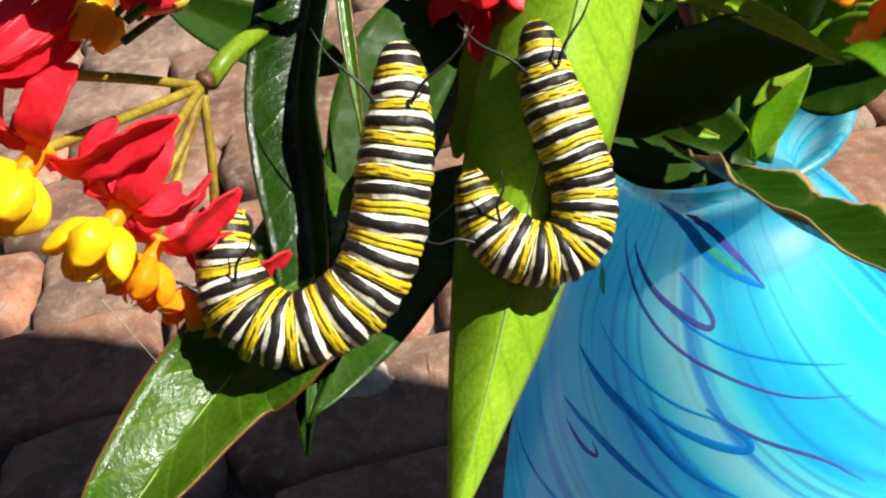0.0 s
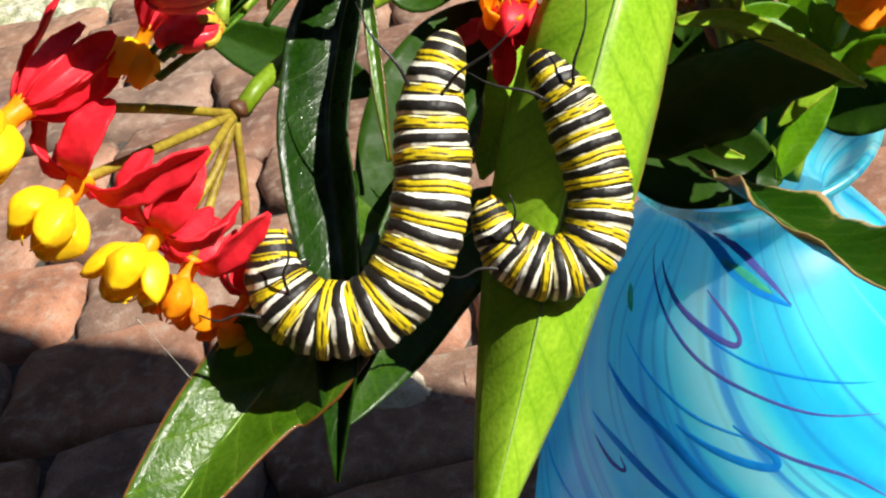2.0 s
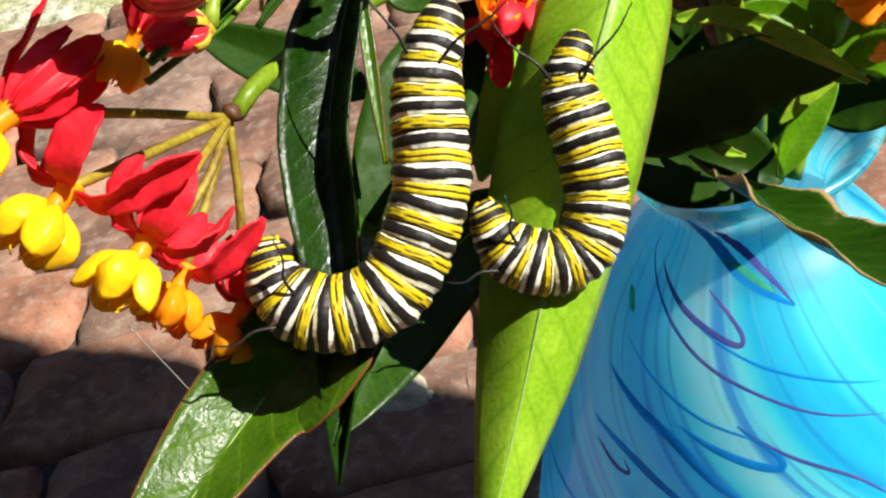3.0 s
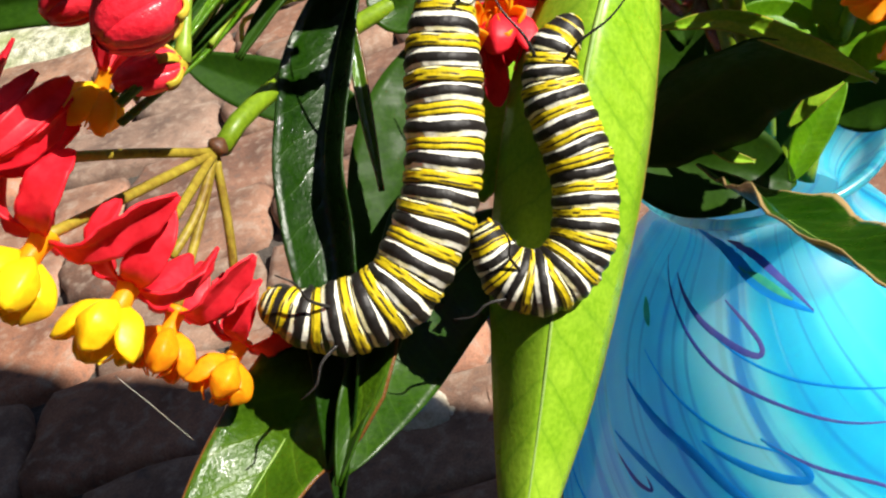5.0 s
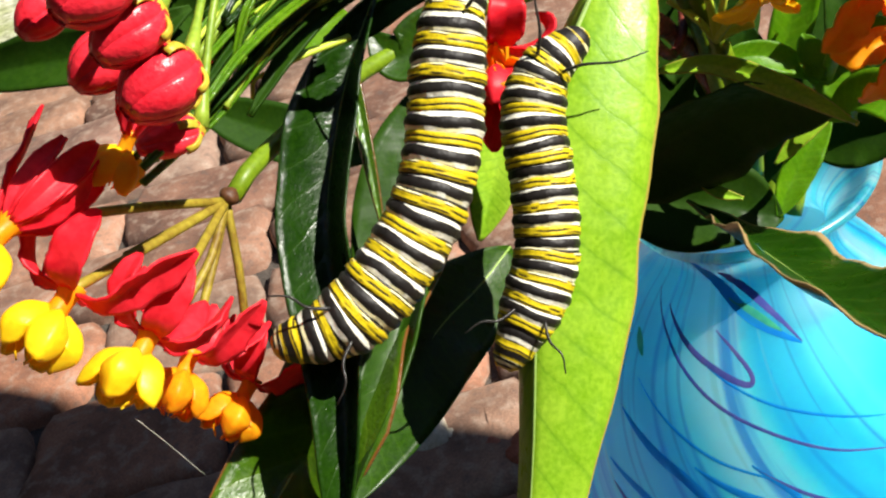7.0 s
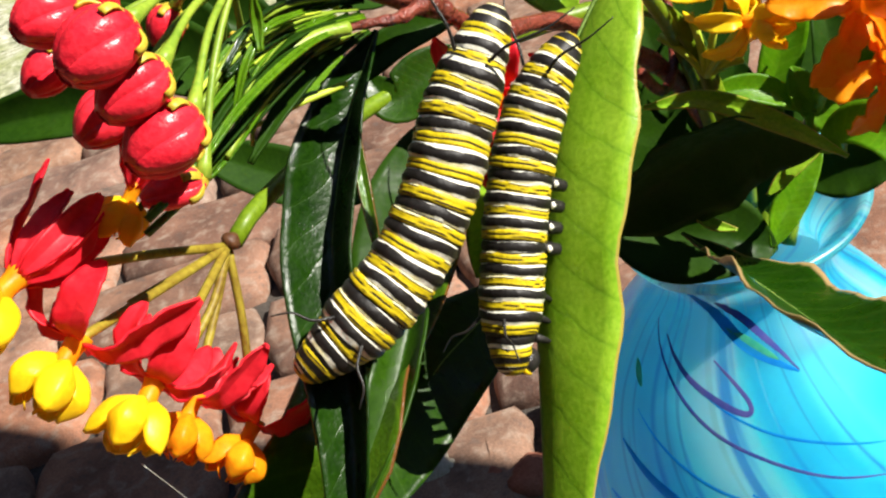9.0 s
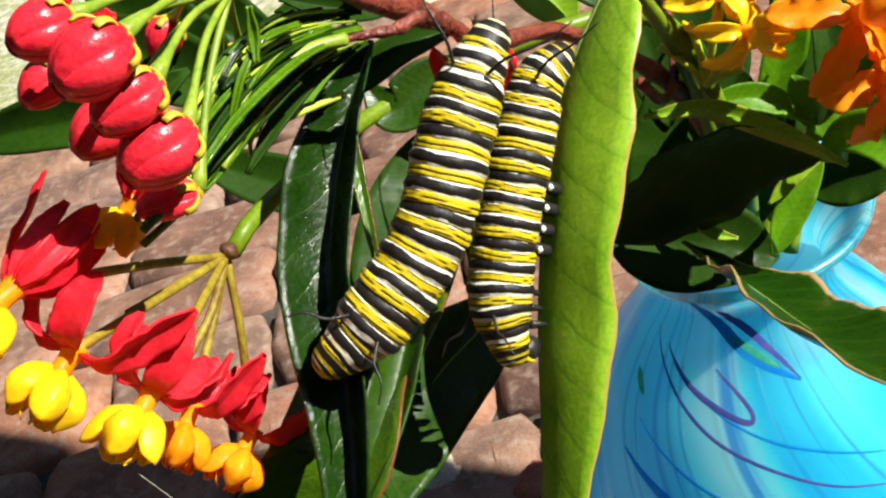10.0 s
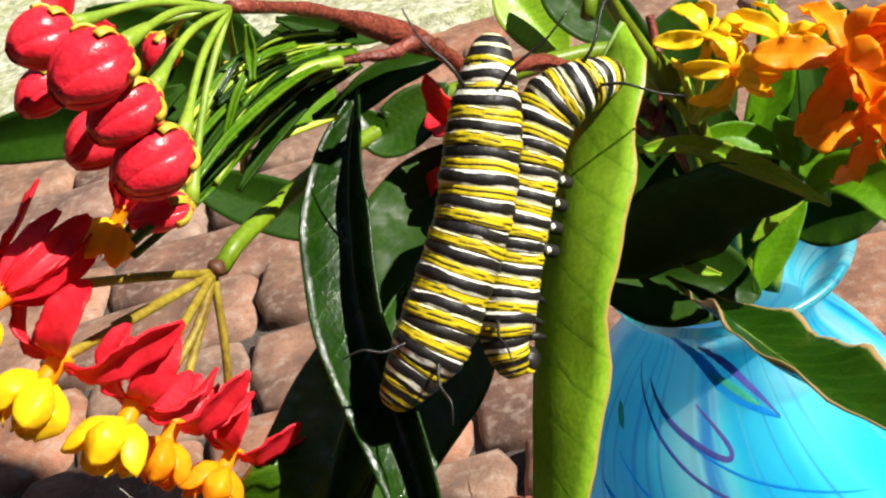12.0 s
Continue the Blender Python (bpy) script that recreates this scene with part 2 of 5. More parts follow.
# ---- ground ----
def build_ground():
    m = Mat("joint_soil", Roughness=0.95)
    f1, f2 = noise_at(m, 30, 6), noise_at(m, 260, 5)
    m.to(mix(m, 0.5, ramp(m, f1, [(0.3, (0.030, 0.025, 0.021)), (0.7, (0.085, 0.066, 0.052))]), ramp(m, f2, [(0.3, (0.015, 0.013, 0.012)), (0.75, (0.09, 0.075, 0.06))])), "Base Color")
    bump(m, f2, 0.8, 0.004)
    bm = bmesh.new()
    bmesh.ops.create_grid(bm, x_segments=8, y_segments=8, size=60)
    g = part("ground", bm, m.m, None)
    tagged(g, "dark soil and grit between weathered paving stones", "ground", kind="structure")
    s = Mat("paving_stone", Roughness=0.85)
    rnd = s.n.new("ShaderNodeObjectInfo").outputs["Random"]
    tone = ramp(s, rnd, [(0.0, (0.18, 0.095, 0.066)), (0.3, (0.25, 0.145, 0.095)), (0.55, (0.20, 0.145, 0.115)), (0.8, (0.30, 0.135, 0.075)), (1.0, (0.17, 0.115, 0.096))])
    b1, b2, b3 = noise_at(s, 16, 5, distortion=0.4), noise_at(s, 90, 6), noise_at(s, 600, 4)
    c = mix(s, 1.0, tone, ramp(s, b1, [(0.3, (0.42, 0.38, 0.37)), (0.7, (1.3, 1.22, 1.15))]), "MULTIPLY")
    c = mix(s, ramp(s, b2, [(0.5, (0, 0, 0)), (0.72, (0.75, 0.75, 0.75))]), c, (0.31, 0.235, 0.18))
    c = mix(s, ramp(s, b2, [(0.28, (0.7, 0.7, 0.7)), (0.42, (0, 0, 0))]), c, (0.10, 0.075, 0.062))
    c = mix(s, 0.4, c, mix(s, 1.0, c, ramp(s, b3, [(0.3, (0.4, 0.4, 0.4)), (0.7, (1.5, 1.5, 1.5))]), "MULTIPLY"))
    s.to(c, "Base Color")
    hh = s.node("Math", {0: b2, 1: b3}, operation="ADD").outputs[0]
    bump(s, hh, 0.45, 0.0016)
    rng = random.Random(5)
    y, row = 0.12, 0
    while y < 2.6:
        depth = rng.uniform(0.10, 0.13)
        x = -1.0 + rng.uniform(0, 0.15)
        while x < 1.0:
            w = rng.uniform(0.13, 0.24)
            stone(g, s.m, rng, x + w / 2, y + depth / 2, w - 0.004, depth - 0.004)
            x += w
        y += depth
    stone_field(g, s.m)


def build_verge():
    """Pale gravel with moss beyond the paving, and a few broken stones on it."""
    m = Mat("verge_gravel", Roughness=0.95)
    f1, f2, f3 = noise_at(m, 14, 5), noise_at(m, 70, 5), noise_at(m, 300, 4)
    c = ramp(m, f2, [(0.3, (0.16, 0.17, 0.10)), (0.5, (0.40, 0.40, 0.28)), (0.7, (0.66, 0.64, 0.52))])
    c = mix(m, ramp(m, f1, [(0.45, (0, 0, 0)), (0.65, (0.7, 0.7, 0.7))]), c, (0.26, 0.30, 0.09))
    m.to(mix(m, 0.4, c, mix(m, 1.0, c, ramp(m, f3, [(0.3, (0.4, 0.4, 0.4)), (0.7, (1.5, 1.5, 1.5))]), "MULTIPLY")), "Base Color")
    bump(m, f3, 0.8, 0.004)
    bm = bmesh.new()
    bmesh.ops.create_grid(bm, x_segments=90, y_segments=40, size=1.0)
    for v in bm.verts:
        edge = v.co.y < -0.999
        x, y = 2.25 * v.co.x + 0.35, 1.42 + 0.93 * (v.co.y + 1)
        y += 0.04 * noise.noise(Vector((x * 6, 0, 3))) if edge else 0
        v.co = Vector((x, y, 0.0 if edge else 0.030 + 0.014 * noise.noise(Vector((x * 11, y * 11, 0)))))
    tagged(part("pavement", bm, m.m, None), "pale mossy gravel verge beyond the paving stones", "gravel", kind="structure")
    chip = plain_material("chip_pale_stone", (0.34, 0.29, 0.20), (0.66, 0.60, 0.48), 60, 0.9, 0.8, 0.002)
    red = plain_material("chip_brick", (0.22, 0.07, 0.04), (0.42, 0.16, 0.10), 70, 0.9, 0.8, 0.002)
    rng = random.Random(4)
    for x, y, w, mat, words in (
        (-0.052, 0.527, 0.036, chip, "pale broken stone lying on the paving"), (-0.030, 0.518, 0.014, chip, "small white stone chip on the paving"),
        (-0.070, 0.552, 0.024, chip, "pale stone chip in a paving joint"), (0.022, 0.487, 0.030, red, "red brick chip on the paving"), (-0.004, 0.500, 0.012, red, "small red brick crumb on the paving"),
    ):
        bm = bmesh.new()
        bmesh.ops.create_icosphere(bm, subdivisions=3, radius=0.5)
        ph = rng.uniform(0, 9)
        for v in bm.verts:
            v.co *= 1 + 0.5 * noise.noise(v.co * 2.2 + Vector((ph, 0, 0))) + 0.12 * noise.noise(v.co * 7 + Vector((0, ph, 0)))
            v.co = Vector((v.co.x * w, v.co.y * w * 1.2, v.co.z * w * 0.7))
        ob = part("stone_chip", bm, mat, None)
        ob.matrix_basis = pose(x, y, 0.015 + w * 0.18, 0, 0, rng.uniform(0, 360))
        tagged(ob, words, "stone", "stone chips on the paving")


def stone_shape(bm, rng, w, d, place=None):
    """One worn paving stone with rounded, uneven edges."""
    h = rng.uniform(0.012, 0.020)
    rings = []
    ph = [rng.uniform(0, 6.28) for _ in range(3)]
    n = 24
    for inset, z in ((0.0, -0.02), (0.0, h * 0.45), (0.05, h * 0.8), (0.16, h), (0.55, h * 1.08)):
        ring = []
        for k in range(n):
            a = 2 * math.pi * k / n
            ca, sa = math.cos(a), math.sin(a)
            q = 1 / (abs(ca) ** 11 + abs(sa) ** 11) ** (1 / 11)
            wob = 1 + 0.035 * math.sin(3 * a + ph[0]) + 0.025 * math.sin(7 * a + ph[1])
            at = Vector((ca * q * wob * w / 2 * (1 - inset * min(1, 0.11 / w)), sa * q * wob * d / 2 * (1 - inset), z + (0.0015 * math.sin(5 * a + ph[2]) if z > 0 else 0)))
            ring.append(bm.verts.new(place @ at if place else at))
        rings.append(ring)
    for a, b in zip(rings, rings[1:]):
        for k in range(n):
            bm.faces.new((a[k], a[(k + 1) % n], b[(k + 1) % n], b[k]))
    bm.faces.new(rings[-1])


def stone(parent, material, rng, cx, cy, w, d):
    bm = bmesh.new()
    stone_shape(bm, rng, w, d)
    ob = part("paving_stone", bm, material, parent)
    ob.matrix_basis = pose(cx, cy, 0, rng.uniform(-1.5, 1.5), rng.uniform(-1.5, 1.5), rng.uniform(-3, 3))
    return ob


def stone_field(parent, material):
    """The rest of the court's paving, past the stones under and before the plants."""
    rng = random.Random(8)
    bm = bmesh.new()
    y = -0.97
    while y < 3.25:
        depth = rng.uniform(0.10, 0.13)
        x = -1.78
        while x < 2.9:
            w = rng.uniform(0.13, 0.24)
            if not (-1.15 < x + w / 2 < 1.15 and 0.06 < y + depth / 2 < 2.68):
                stone_shape(bm, rng, w - 0.004, depth - 0.004, pose(x + w / 2, y + depth / 2, 0, rng.uniform(-1.5, 1.5), rng.uniform(-1.5, 1.5), rng.uniform(-3, 3)))
            x += w
        y += depth
    field = part("paving_field", bm, material, parent)
    field["kind"] = "stuff"


def build_shade_pier():
    """Added unseen plastered pier beside the sun's path; its shade lies on the paving."""
    along, across = Vector((0.922, -0.386, 0)), Vector((0.386, 0.922, 0))
    bm = bmesh.new()
    bmesh.ops.create_cube(bm, size=1.0)
    for v in bm.verts:
        z = 2.1 * (v.co.z + 0.5)
        side = 0.462 + 0.1200 * (z - 1.23) if v.co.y > 0 else 0.28
        v.co = along * (1.0 + 0.12 * v.co.x) + across * side + Vector((0, 0, z))
    bmesh.ops.bevel(bm, geom=bm.edges[:], offset=0.008, segments=2, affect="EDGES")
    tagged(part("wall_east", bm, plain_material("pier_plaster", (0.30, 0.27, 0.23), (0.42, 0.39, 0.34), 8, 0.9), None), "added unseen pale tapering pier that shades the paving", "wall", kind="structure")


def build_walls():
    """Plain unseen walls added to close the place, dark to hold down bounced light."""
    mat = plain_material("wall_low_bounce", (0.016, 0.014, 0.012), (0.04, 0.034, 0.028), 6, 0.9)
    for name, size, at, words in (
        ("wall_south", (5.4, 0.2, 1.6), (0.5, -1.1, 0.8), "added unseen dark wall behind the plants"),
        ("wall_west", (0.2, 4.6, 3.0), (-1.9, 1.4, 1.5), "added unseen dark wall beside the paving"),
        ("wall_north", (5.4, 0.2, 3.0), (0.5, 3.4, 1.5), "added unseen dark wall beyond the paving"),
        ("wall_garden_east", (0.2, 4.6, 2.4), (3.1, 1.4, 1.2), "added unseen dark wall on the sunny side"),
    ):
        bm = bmesh.new()
        bmesh.ops.create_cube(bm, size=1.0)
        for v in bm.verts:
            v.co = Vector((v.co.x * size[0] + at[0], v.co.y * size[1] + at[1], v.co.z * size[2] + at[2]))
        tagged(part(name, bm, mat, None), words, "wall", kind="structure")


# ---- vase ----
VASE = (0.0616, 0.1640, 0.0)   # axis on the ground
RIM_Z = 0.404
PROFILE = [(0.0, 0.040), (0.008, 0.043), (0.10, 0.053), (0.19, 0.060), (0.255, 0.0600), (0.285, 0.0575), (0.312, 0.0525), (0.336, 0.0465), (0.356, 0.0405), (0.372, 0.0330), (0.384, 0.0240), (0.3905, 0.0182), (0.3945, 0.0174), (0.3990, 0.0200), (0.4025, 0.0243), (RIM_Z, 0.0252)]


def vase_radius(z):
    """Outer radius at a height above the ground."""
    for i in range(len(PROFILE) - 1):
        (a, ra), (b, rb) = PROFILE[i], PROFILE[i + 1]
        if z <= b + 1e-9:
            before, after = PROFILE[max(i - 1, 0)], PROFILE[min(i + 2, len(PROFILE) - 1)]
            s0 = (rb - before[1]) / (b - before[0])
            s1 = (after[1] - ra) / (after[0] - a)
            f, w = (z - a) / (b - a), b - a
            return (2 * f ** 3 - 3 * f * f + 1) * ra + (f ** 3 - 2 * f * f + f) * w * s0 + (3 * f * f - 2 * f ** 3) * rb + (f ** 3 - f * f) * w * s1
    return PROFILE[-1][1]


def build_vase():
    v = thing("vase", "glossy turquoise blue art-glass vase with swirled dark trails", "vase")
    v.matrix_basis = pose(*VASE)
    m = Mat("turquoise_glass", Roughness=0.36)
    m.b.inputs["Specular IOR Level"].default_value = 0.9
    m.b.inputs["Coat Weight"].default_value = 0.4
    m.b.inputs["Coat Roughness"].default_value = 0.05
    m.b.inputs["Subsurface Weight"].default_value = 0.85
    m.b.inputs["Subsurface Radius"].default_value = (0.5, 0.9, 1.0)
    m.b.inputs["Subsurface Scale"].default_value = 0.05
    uv = m.n.new("ShaderNodeTexCoord").outputs["UV"]

    def streaks(along, across, detail, bend_by):
        mp = m.n.new("ShaderNodeMapping")
        mp.inputs["Scale"].default_value = (along, across, 1.0)
        m.l.new(uv, mp.inputs["Vector"])
        return m.node("TexNoise", {"Vector": mp.outputs["Vector"]}, Scale=1.0, Detail=detail, Distortion=bend_by).outputs["Fac"]

    s1, s2, s3 = streaks(1.0, 13, 2.0, 0.35), streaks(1.3, 42, 2.0, 0.25), streaks(1.6, 70, 1.0, 0.2)
    base = ramp(m, s1, [(0.28, (0.004, 0.34, 0.88)), (0.42, (0.018, 0.60, 0.95)), (0.56, (0.09, 0.81, 0.98)), (0.72, (0.46, 0.93, 0.98))])
    base = mix(m, ramp(m, s2, [(0.36, (0.7, 0.7, 0.7)), (0.46, (0, 0, 0))]), base, (0.003, 0.20, 0.72))
    base = mix(m, ramp(m, s3, [(0.34, (0.4, 0.4, 0.4)), (0.38, (0, 0, 0))]), base, (0.02, 0.16, 0.50))
    base = mix(m, ramp(m, s3, [(0.64, (0, 0, 0)), (0.72, (0.5, 0.5, 0.5))]), base, (0.30, 0.72, 0.66))
    m.to(base, "Base Color")
    bump(m, s1, 0.06, 0.001)
    glow = m.node("BsdfTranslucent", {})
    m.l.new(mix(m, 0.5, base, (0.06, 0.66, 0.97)), glow.inputs["Color"])
    both = m.node("MixShader", {1: m.b.outputs[0], 2: glow.outputs[0]})
    both.inputs[0].default_value = 0.25
    clear = m.node("BsdfTransparent", {})
    clear.inputs["Color"].default_value = (0.55, 0.92, 1.0, 1.0)
    glassy = m.node("MixShader", {1: both.outputs[0], 2: clear.outputs[0]})
    glassy.inputs[0].default_value = 0.16
    m.l.new(glassy.outputs[0], m.n["Material Output"].inputs["Surface"])
    bm = bmesh.new()
    uvl = bm.loops.layers.uv.new("UVMap")
    n = 96
    zs = [RIM_Z * i / 60 for i in range(49)] + [RIM_Z * 0.8 + RIM_Z * 0.2 * i / 60 for i in range(1, 61)]
    prof = [(vase_radius(z), z) for z in zs] + [(vase_radius(RIM_Z) - 0.0012, RIM_Z + 0.0008), (vase_radius(RIM_Z) - 0.0024, RIM_Z)] + [(vase_radius(z) - 0.0028, z - 0.0005) for z in reversed(zs[92:-1])]
    rings, info = [], {}
    for r, z in prof:
        ring = []
        for k in range(n):
            a = 2 * math.pi * k / n
            lip = max(0, (z - 0.392) / 0.012)
            rr = r * (1 + 0.03 * lip * math.sin(3 * a + 1))
            p = bm.verts.new((rr * math.cos(a), rr * math.sin(a), z + lip * (0.10 * rr * math.cos(a) + 0.0008 * math.sin(3 * a + 0.6))))
            info[p] = z
            ring.append(p)
        rings.append(ring)
    for a, b in zip(rings, rings[1:]):
        for k in range(n):
            f = bm.faces.new((a[k], a[(k + 1) % n], b[(k + 1) % n], b[k]))
            for lp, kk in zip(f.loops, (k, k + 1, k + 1, k)):
                d = RIM_Z - info[lp.vert]
                # the trails run straight down the neck and wind round the body
                lp[uvl].uv = (d * 4 + kk / n * 0.6, kk / n - 30 * d * d if d < 0.2 else kk / n - 1.2 - 12 * (d - 0.2))
    bm.faces.new(rings[0][::-1])
    part("body", bm, m.m, v)
    purple = plain_material("trail_purple", (0.06, 0.12, 0.46), (0.26, 0.20, 0.48), 60, 0.15, 0.05, through=0.6)
    blue = plain_material("trail_blue", (0.012, 0.30, 0.78), (0.03, 0.46, 0.86), 60, 0.15, 0.05, through=0.6)
    green = plain_material("trail_green", (0.02, 0.42, 0.34), (0.14, 0.70, 0.34), 90, 0.15, 0.05, through=0.6)
    for mat, wide, turns in (
        (purple, 0.0016, ((-2.747, 0.3859), (-2.480, 0.3815), (-2.227, 0.3785), (-2.016, 0.3765), (-1.971, 0.3776), (-2.105, 0.3815), (-2.258, 0.3844))),
        (blue, 0.0030, ((-2.760, 0.3952), (-2.323, 0.3915), (-2.039, 0.3873), (-1.793, 0.3841), (-1.628, 0.3820))),
        (purple, 0.0022, ((-2.551, 0.3967), (-2.233, 0.3931), (-1.977, 0.3901), (-1.734, 0.3856), (-1.626, 0.3821))),
        (green, 0.0026, ((-2.183, 0.3891), (-2.005, 0.3873), (-1.864, 0.3857), (-1.756, 0.3843))),
        (purple, 0.0010, ((-2.939, 0.3872), (-2.470, 0.3779), (-2.193, 0.3729), (-1.904, 0.3687), (-1.619, 0.3643), (-1.414, 0.3619), (-1.274, 0.3601))),
        (blue, 0.0026, ((-2.308, 0.3610), (-2.126, 0.3580), (-1.913, 0.3553), (-1.797, 0.3550), (-1.858, 0.3585), (-2.020, 0.3630))),
        (blue, 0.0034, ((-2.814, 0.3656), (-2.545, 0.3611), (-2.325, 0.3575), (-2.091, 0.3502), (-1.867, 0.3446))),
        (blue, 0.0030, ((-2.827, 0.3536), (-2.561, 0.3507), (-2.359, 0.3468), (-2.137, 0.3421))),
        (blue, 0.0026, ((3.041, 0.3257), (-3.042, 0.3281), (-2.954, 0.3286))),
        (green, 0.0022, ((-2.934, 0.3798), (-2.847, 0.3777), (-2.790, 0.3764))),
        (purple, 0.0018, ((-2.775, 0.3493), (-2.635, 0.3461), (-2.545, 0.3463), (-2.589, 0.3487))),
        (purple, 0.0012, ((-2.020, 0.3630), (-1.806, 0.3578), (-1.499, 0.3506), (-1.292, 0.3415))),
        (blue, 0.0010, ((-2.758, 0.3727), (-2.482, 0.3677), (-2.194, 0.3632), (-1.910, 0.3601), (-1.809, 0.3556))),
        (blue, 0.0008, ((-2.312, 0.3790), (-1.931, 0.3740), (-1.593, 0.3702), (-1.237, 0.3659))),
    ):
        bm = bmesh.new()
        line = spline([(q, z, 0.0) for q, z in turns], 90)
        for _ in range(14):
            line = [line[0]] + [(p + 2 * q + r) / 4 for p, q, r in zip(line, line[1:], line[2:])] + [line[-1]]
        rows = []
        for i, p in enumerate(line):
            q = i / 90
            r = vase_radius(p.y)
            d = line[min(i + 1, 90)] - line[max(i - 1, 0)]
            d = Vector((d.x * r, d.y, 0)).normalized()
            w = wide * 0.34 * (0.12 + 0.88 * math.sin(math.pi * min(0.98, max(0.02, q))) ** 0.7)
            row = []
            for f, lift in ((-1, 0.00003), (-0.6, 0.00006), (0, 0.00007), (0.6, 0.00006), (1, 0.00003)):
                ang, z = p.x - d.y * f * w / r, p.y + d.x * f * w
                rr = vase_radius(z) + lift
                row.append(bm.verts.new((rr * math.cos(ang), rr * math.sin(ang), z)))
            rows.append(row)
        for r0, r1 in zip(rows, rows[1:]):
            for k in range(4):
                bm.faces.new((r0[k], r0[k + 1], r1[k + 1], r1[k]))
        part("glass_trail", bm, mat, v, "dark trail melted into the glass")
    return v


# ---- caterpillars ----
def cat_materials():
    """Two kinds of skin ring: a black one edged with white, and a yellow one with thin black lines."""
    BK, WH, CR, YE, YD = (0.011, 0.009, 0.008), (0.84, 0.82, 0.70), (0.78, 0.72, 0.42), (0.60, 0.46, 0.008), (0.36, 0.26, 0.005)
    made = []
    for name, stops, merged in (
        ("skin_black_white",
         [(0.0, BK), (0.16, BK), (0.18, CR), (0.21, WH), (0.335, WH), (0.355, BK), (0.635, BK), (0.655, WH), (0.79, WH), (0.81, BK), (1.0, BK)],
         [(0.0, BK), (0.17, BK), (0.19, WH), (0.32, WH), (0.34, BK), (0.60, BK), (0.665, BK), (0.685, CR), (0.78, CR), (0.80, BK)]),
        ("skin_yellow",
         [(0.0, BK), (0.23, BK), (0.25, YD), (0.28, YE), (0.43, YE), (0.455, YD), (0.47, BK), (0.53, BK), (0.545, YD), (0.57, YE), (0.69, YE), (0.72, YD), (0.74, BK)],
         [(0.0, BK), (0.22, BK), (0.24, CR), (0.29, CR), (0.305, BK), (0.35, BK), (0.37, YE), (0.56, YE), (0.60, YD), (0.615, BK), (0.67, BK), (0.685, YD), (0.74, YD), (0.755, BK)]),
    ):
        m = Mat(name, Roughness=0.5)
        m.b.inputs["Specular IOR Level"].default_value = 0.3
        uv = m.n.new("ShaderNodeTexCoord").outputs["UV"]
        sep = m.node("SeparateXYZ", {"Vector": uv})
        oi = m.n.new("ShaderNodeObjectInfo")
        shift = m.node("Math", {0: oi.outputs["Random"]}, operation="MULTIPLY")
        shift.inputs[1].default_value = 37.0
        loc = m.node("VectorMath", {0: m.n.new("ShaderNodeTexCoord").outputs["Object"]}, operation="SCALE")
        loc.inputs["Scale"].default_value = 260.0
        moved = m.node("VectorMath", {0: loc.outputs[0]}, operation="ADD")
        m.l.new(shift.outputs[0], moved.inputs[1])
        slow = m.node("TexNoise", {"Vector": moved.outputs[0]}, Scale=1.0, Detail=2.0).outputs["Fac"]
        quick = m.node("TexNoise", {"Vector": moved.outputs[0]}, Scale=4.5, Detail=2.0).outputs["Fac"]
        wob = m.node("Math", {0: slow, 2: sep.outputs["X"]}, operation="MULTIPLY_ADD")
        wob.inputs[1].default_value = 0.20
        wob = m.node("Math", {0: quick, 2: wob.outputs[0]}, operation="MULTIPLY_ADD")
        wob.inputs[1].default_value = 0.04
        sub = m.node("Math", {0: wob.outputs[0]}, operation="SUBTRACT")
        sub.inputs[1].default_value = 0.12
        other = m.node("TexNoise", {"Vector": moved.outputs[0]}, Scale=0.8, Detail=1.0, Distortion=1.0).outputs["Fac"]
        col = mix(m, ramp(m, other, [(0.46, (0, 0, 0)), (0.54, (1, 1, 1))]), ramp(m, sub.outputs[0], stops), ramp(m, sub.outputs[0], merged))
        fine = noise_at(m, 3500, 3)
        col = mix(m, 0.4, col, mix(m, 1.0, col, ramp(m, fine, [(0.3, (0.5, 0.5, 0.45)), (0.7, (1.3, 1.3, 1.25))]), "MULTIPLY"))
        m.to(col, "Base Color")
        wr = noise_at(m, 700, 4)
        bump(m, wr, 0.6, 0.0004)
        made.append(m.m)
    m = plain_material("cuticle_black", (0.008, 0.007, 0.007), (0.03, 0.027, 0.025), 900, 0.3)
    return made[0], made[1], m


SKIN_A, SKIN_B, CUTICLE = cat_materials()
SPOT = plain_material("proleg_white", (0.62, 0.60, 0.52), (0.8, 0.78, 0.7), 900, 0.5)
PIECES = 27


def girth(s):
    """Body radius from tail (0) to head (1), as a share of the widest."""
    tail = min(1, 0.66 + 1.2 * s ** 0.8)
    head = min(1, 0.62 + 3.0 * (1 - s))
    return min(tail, head)


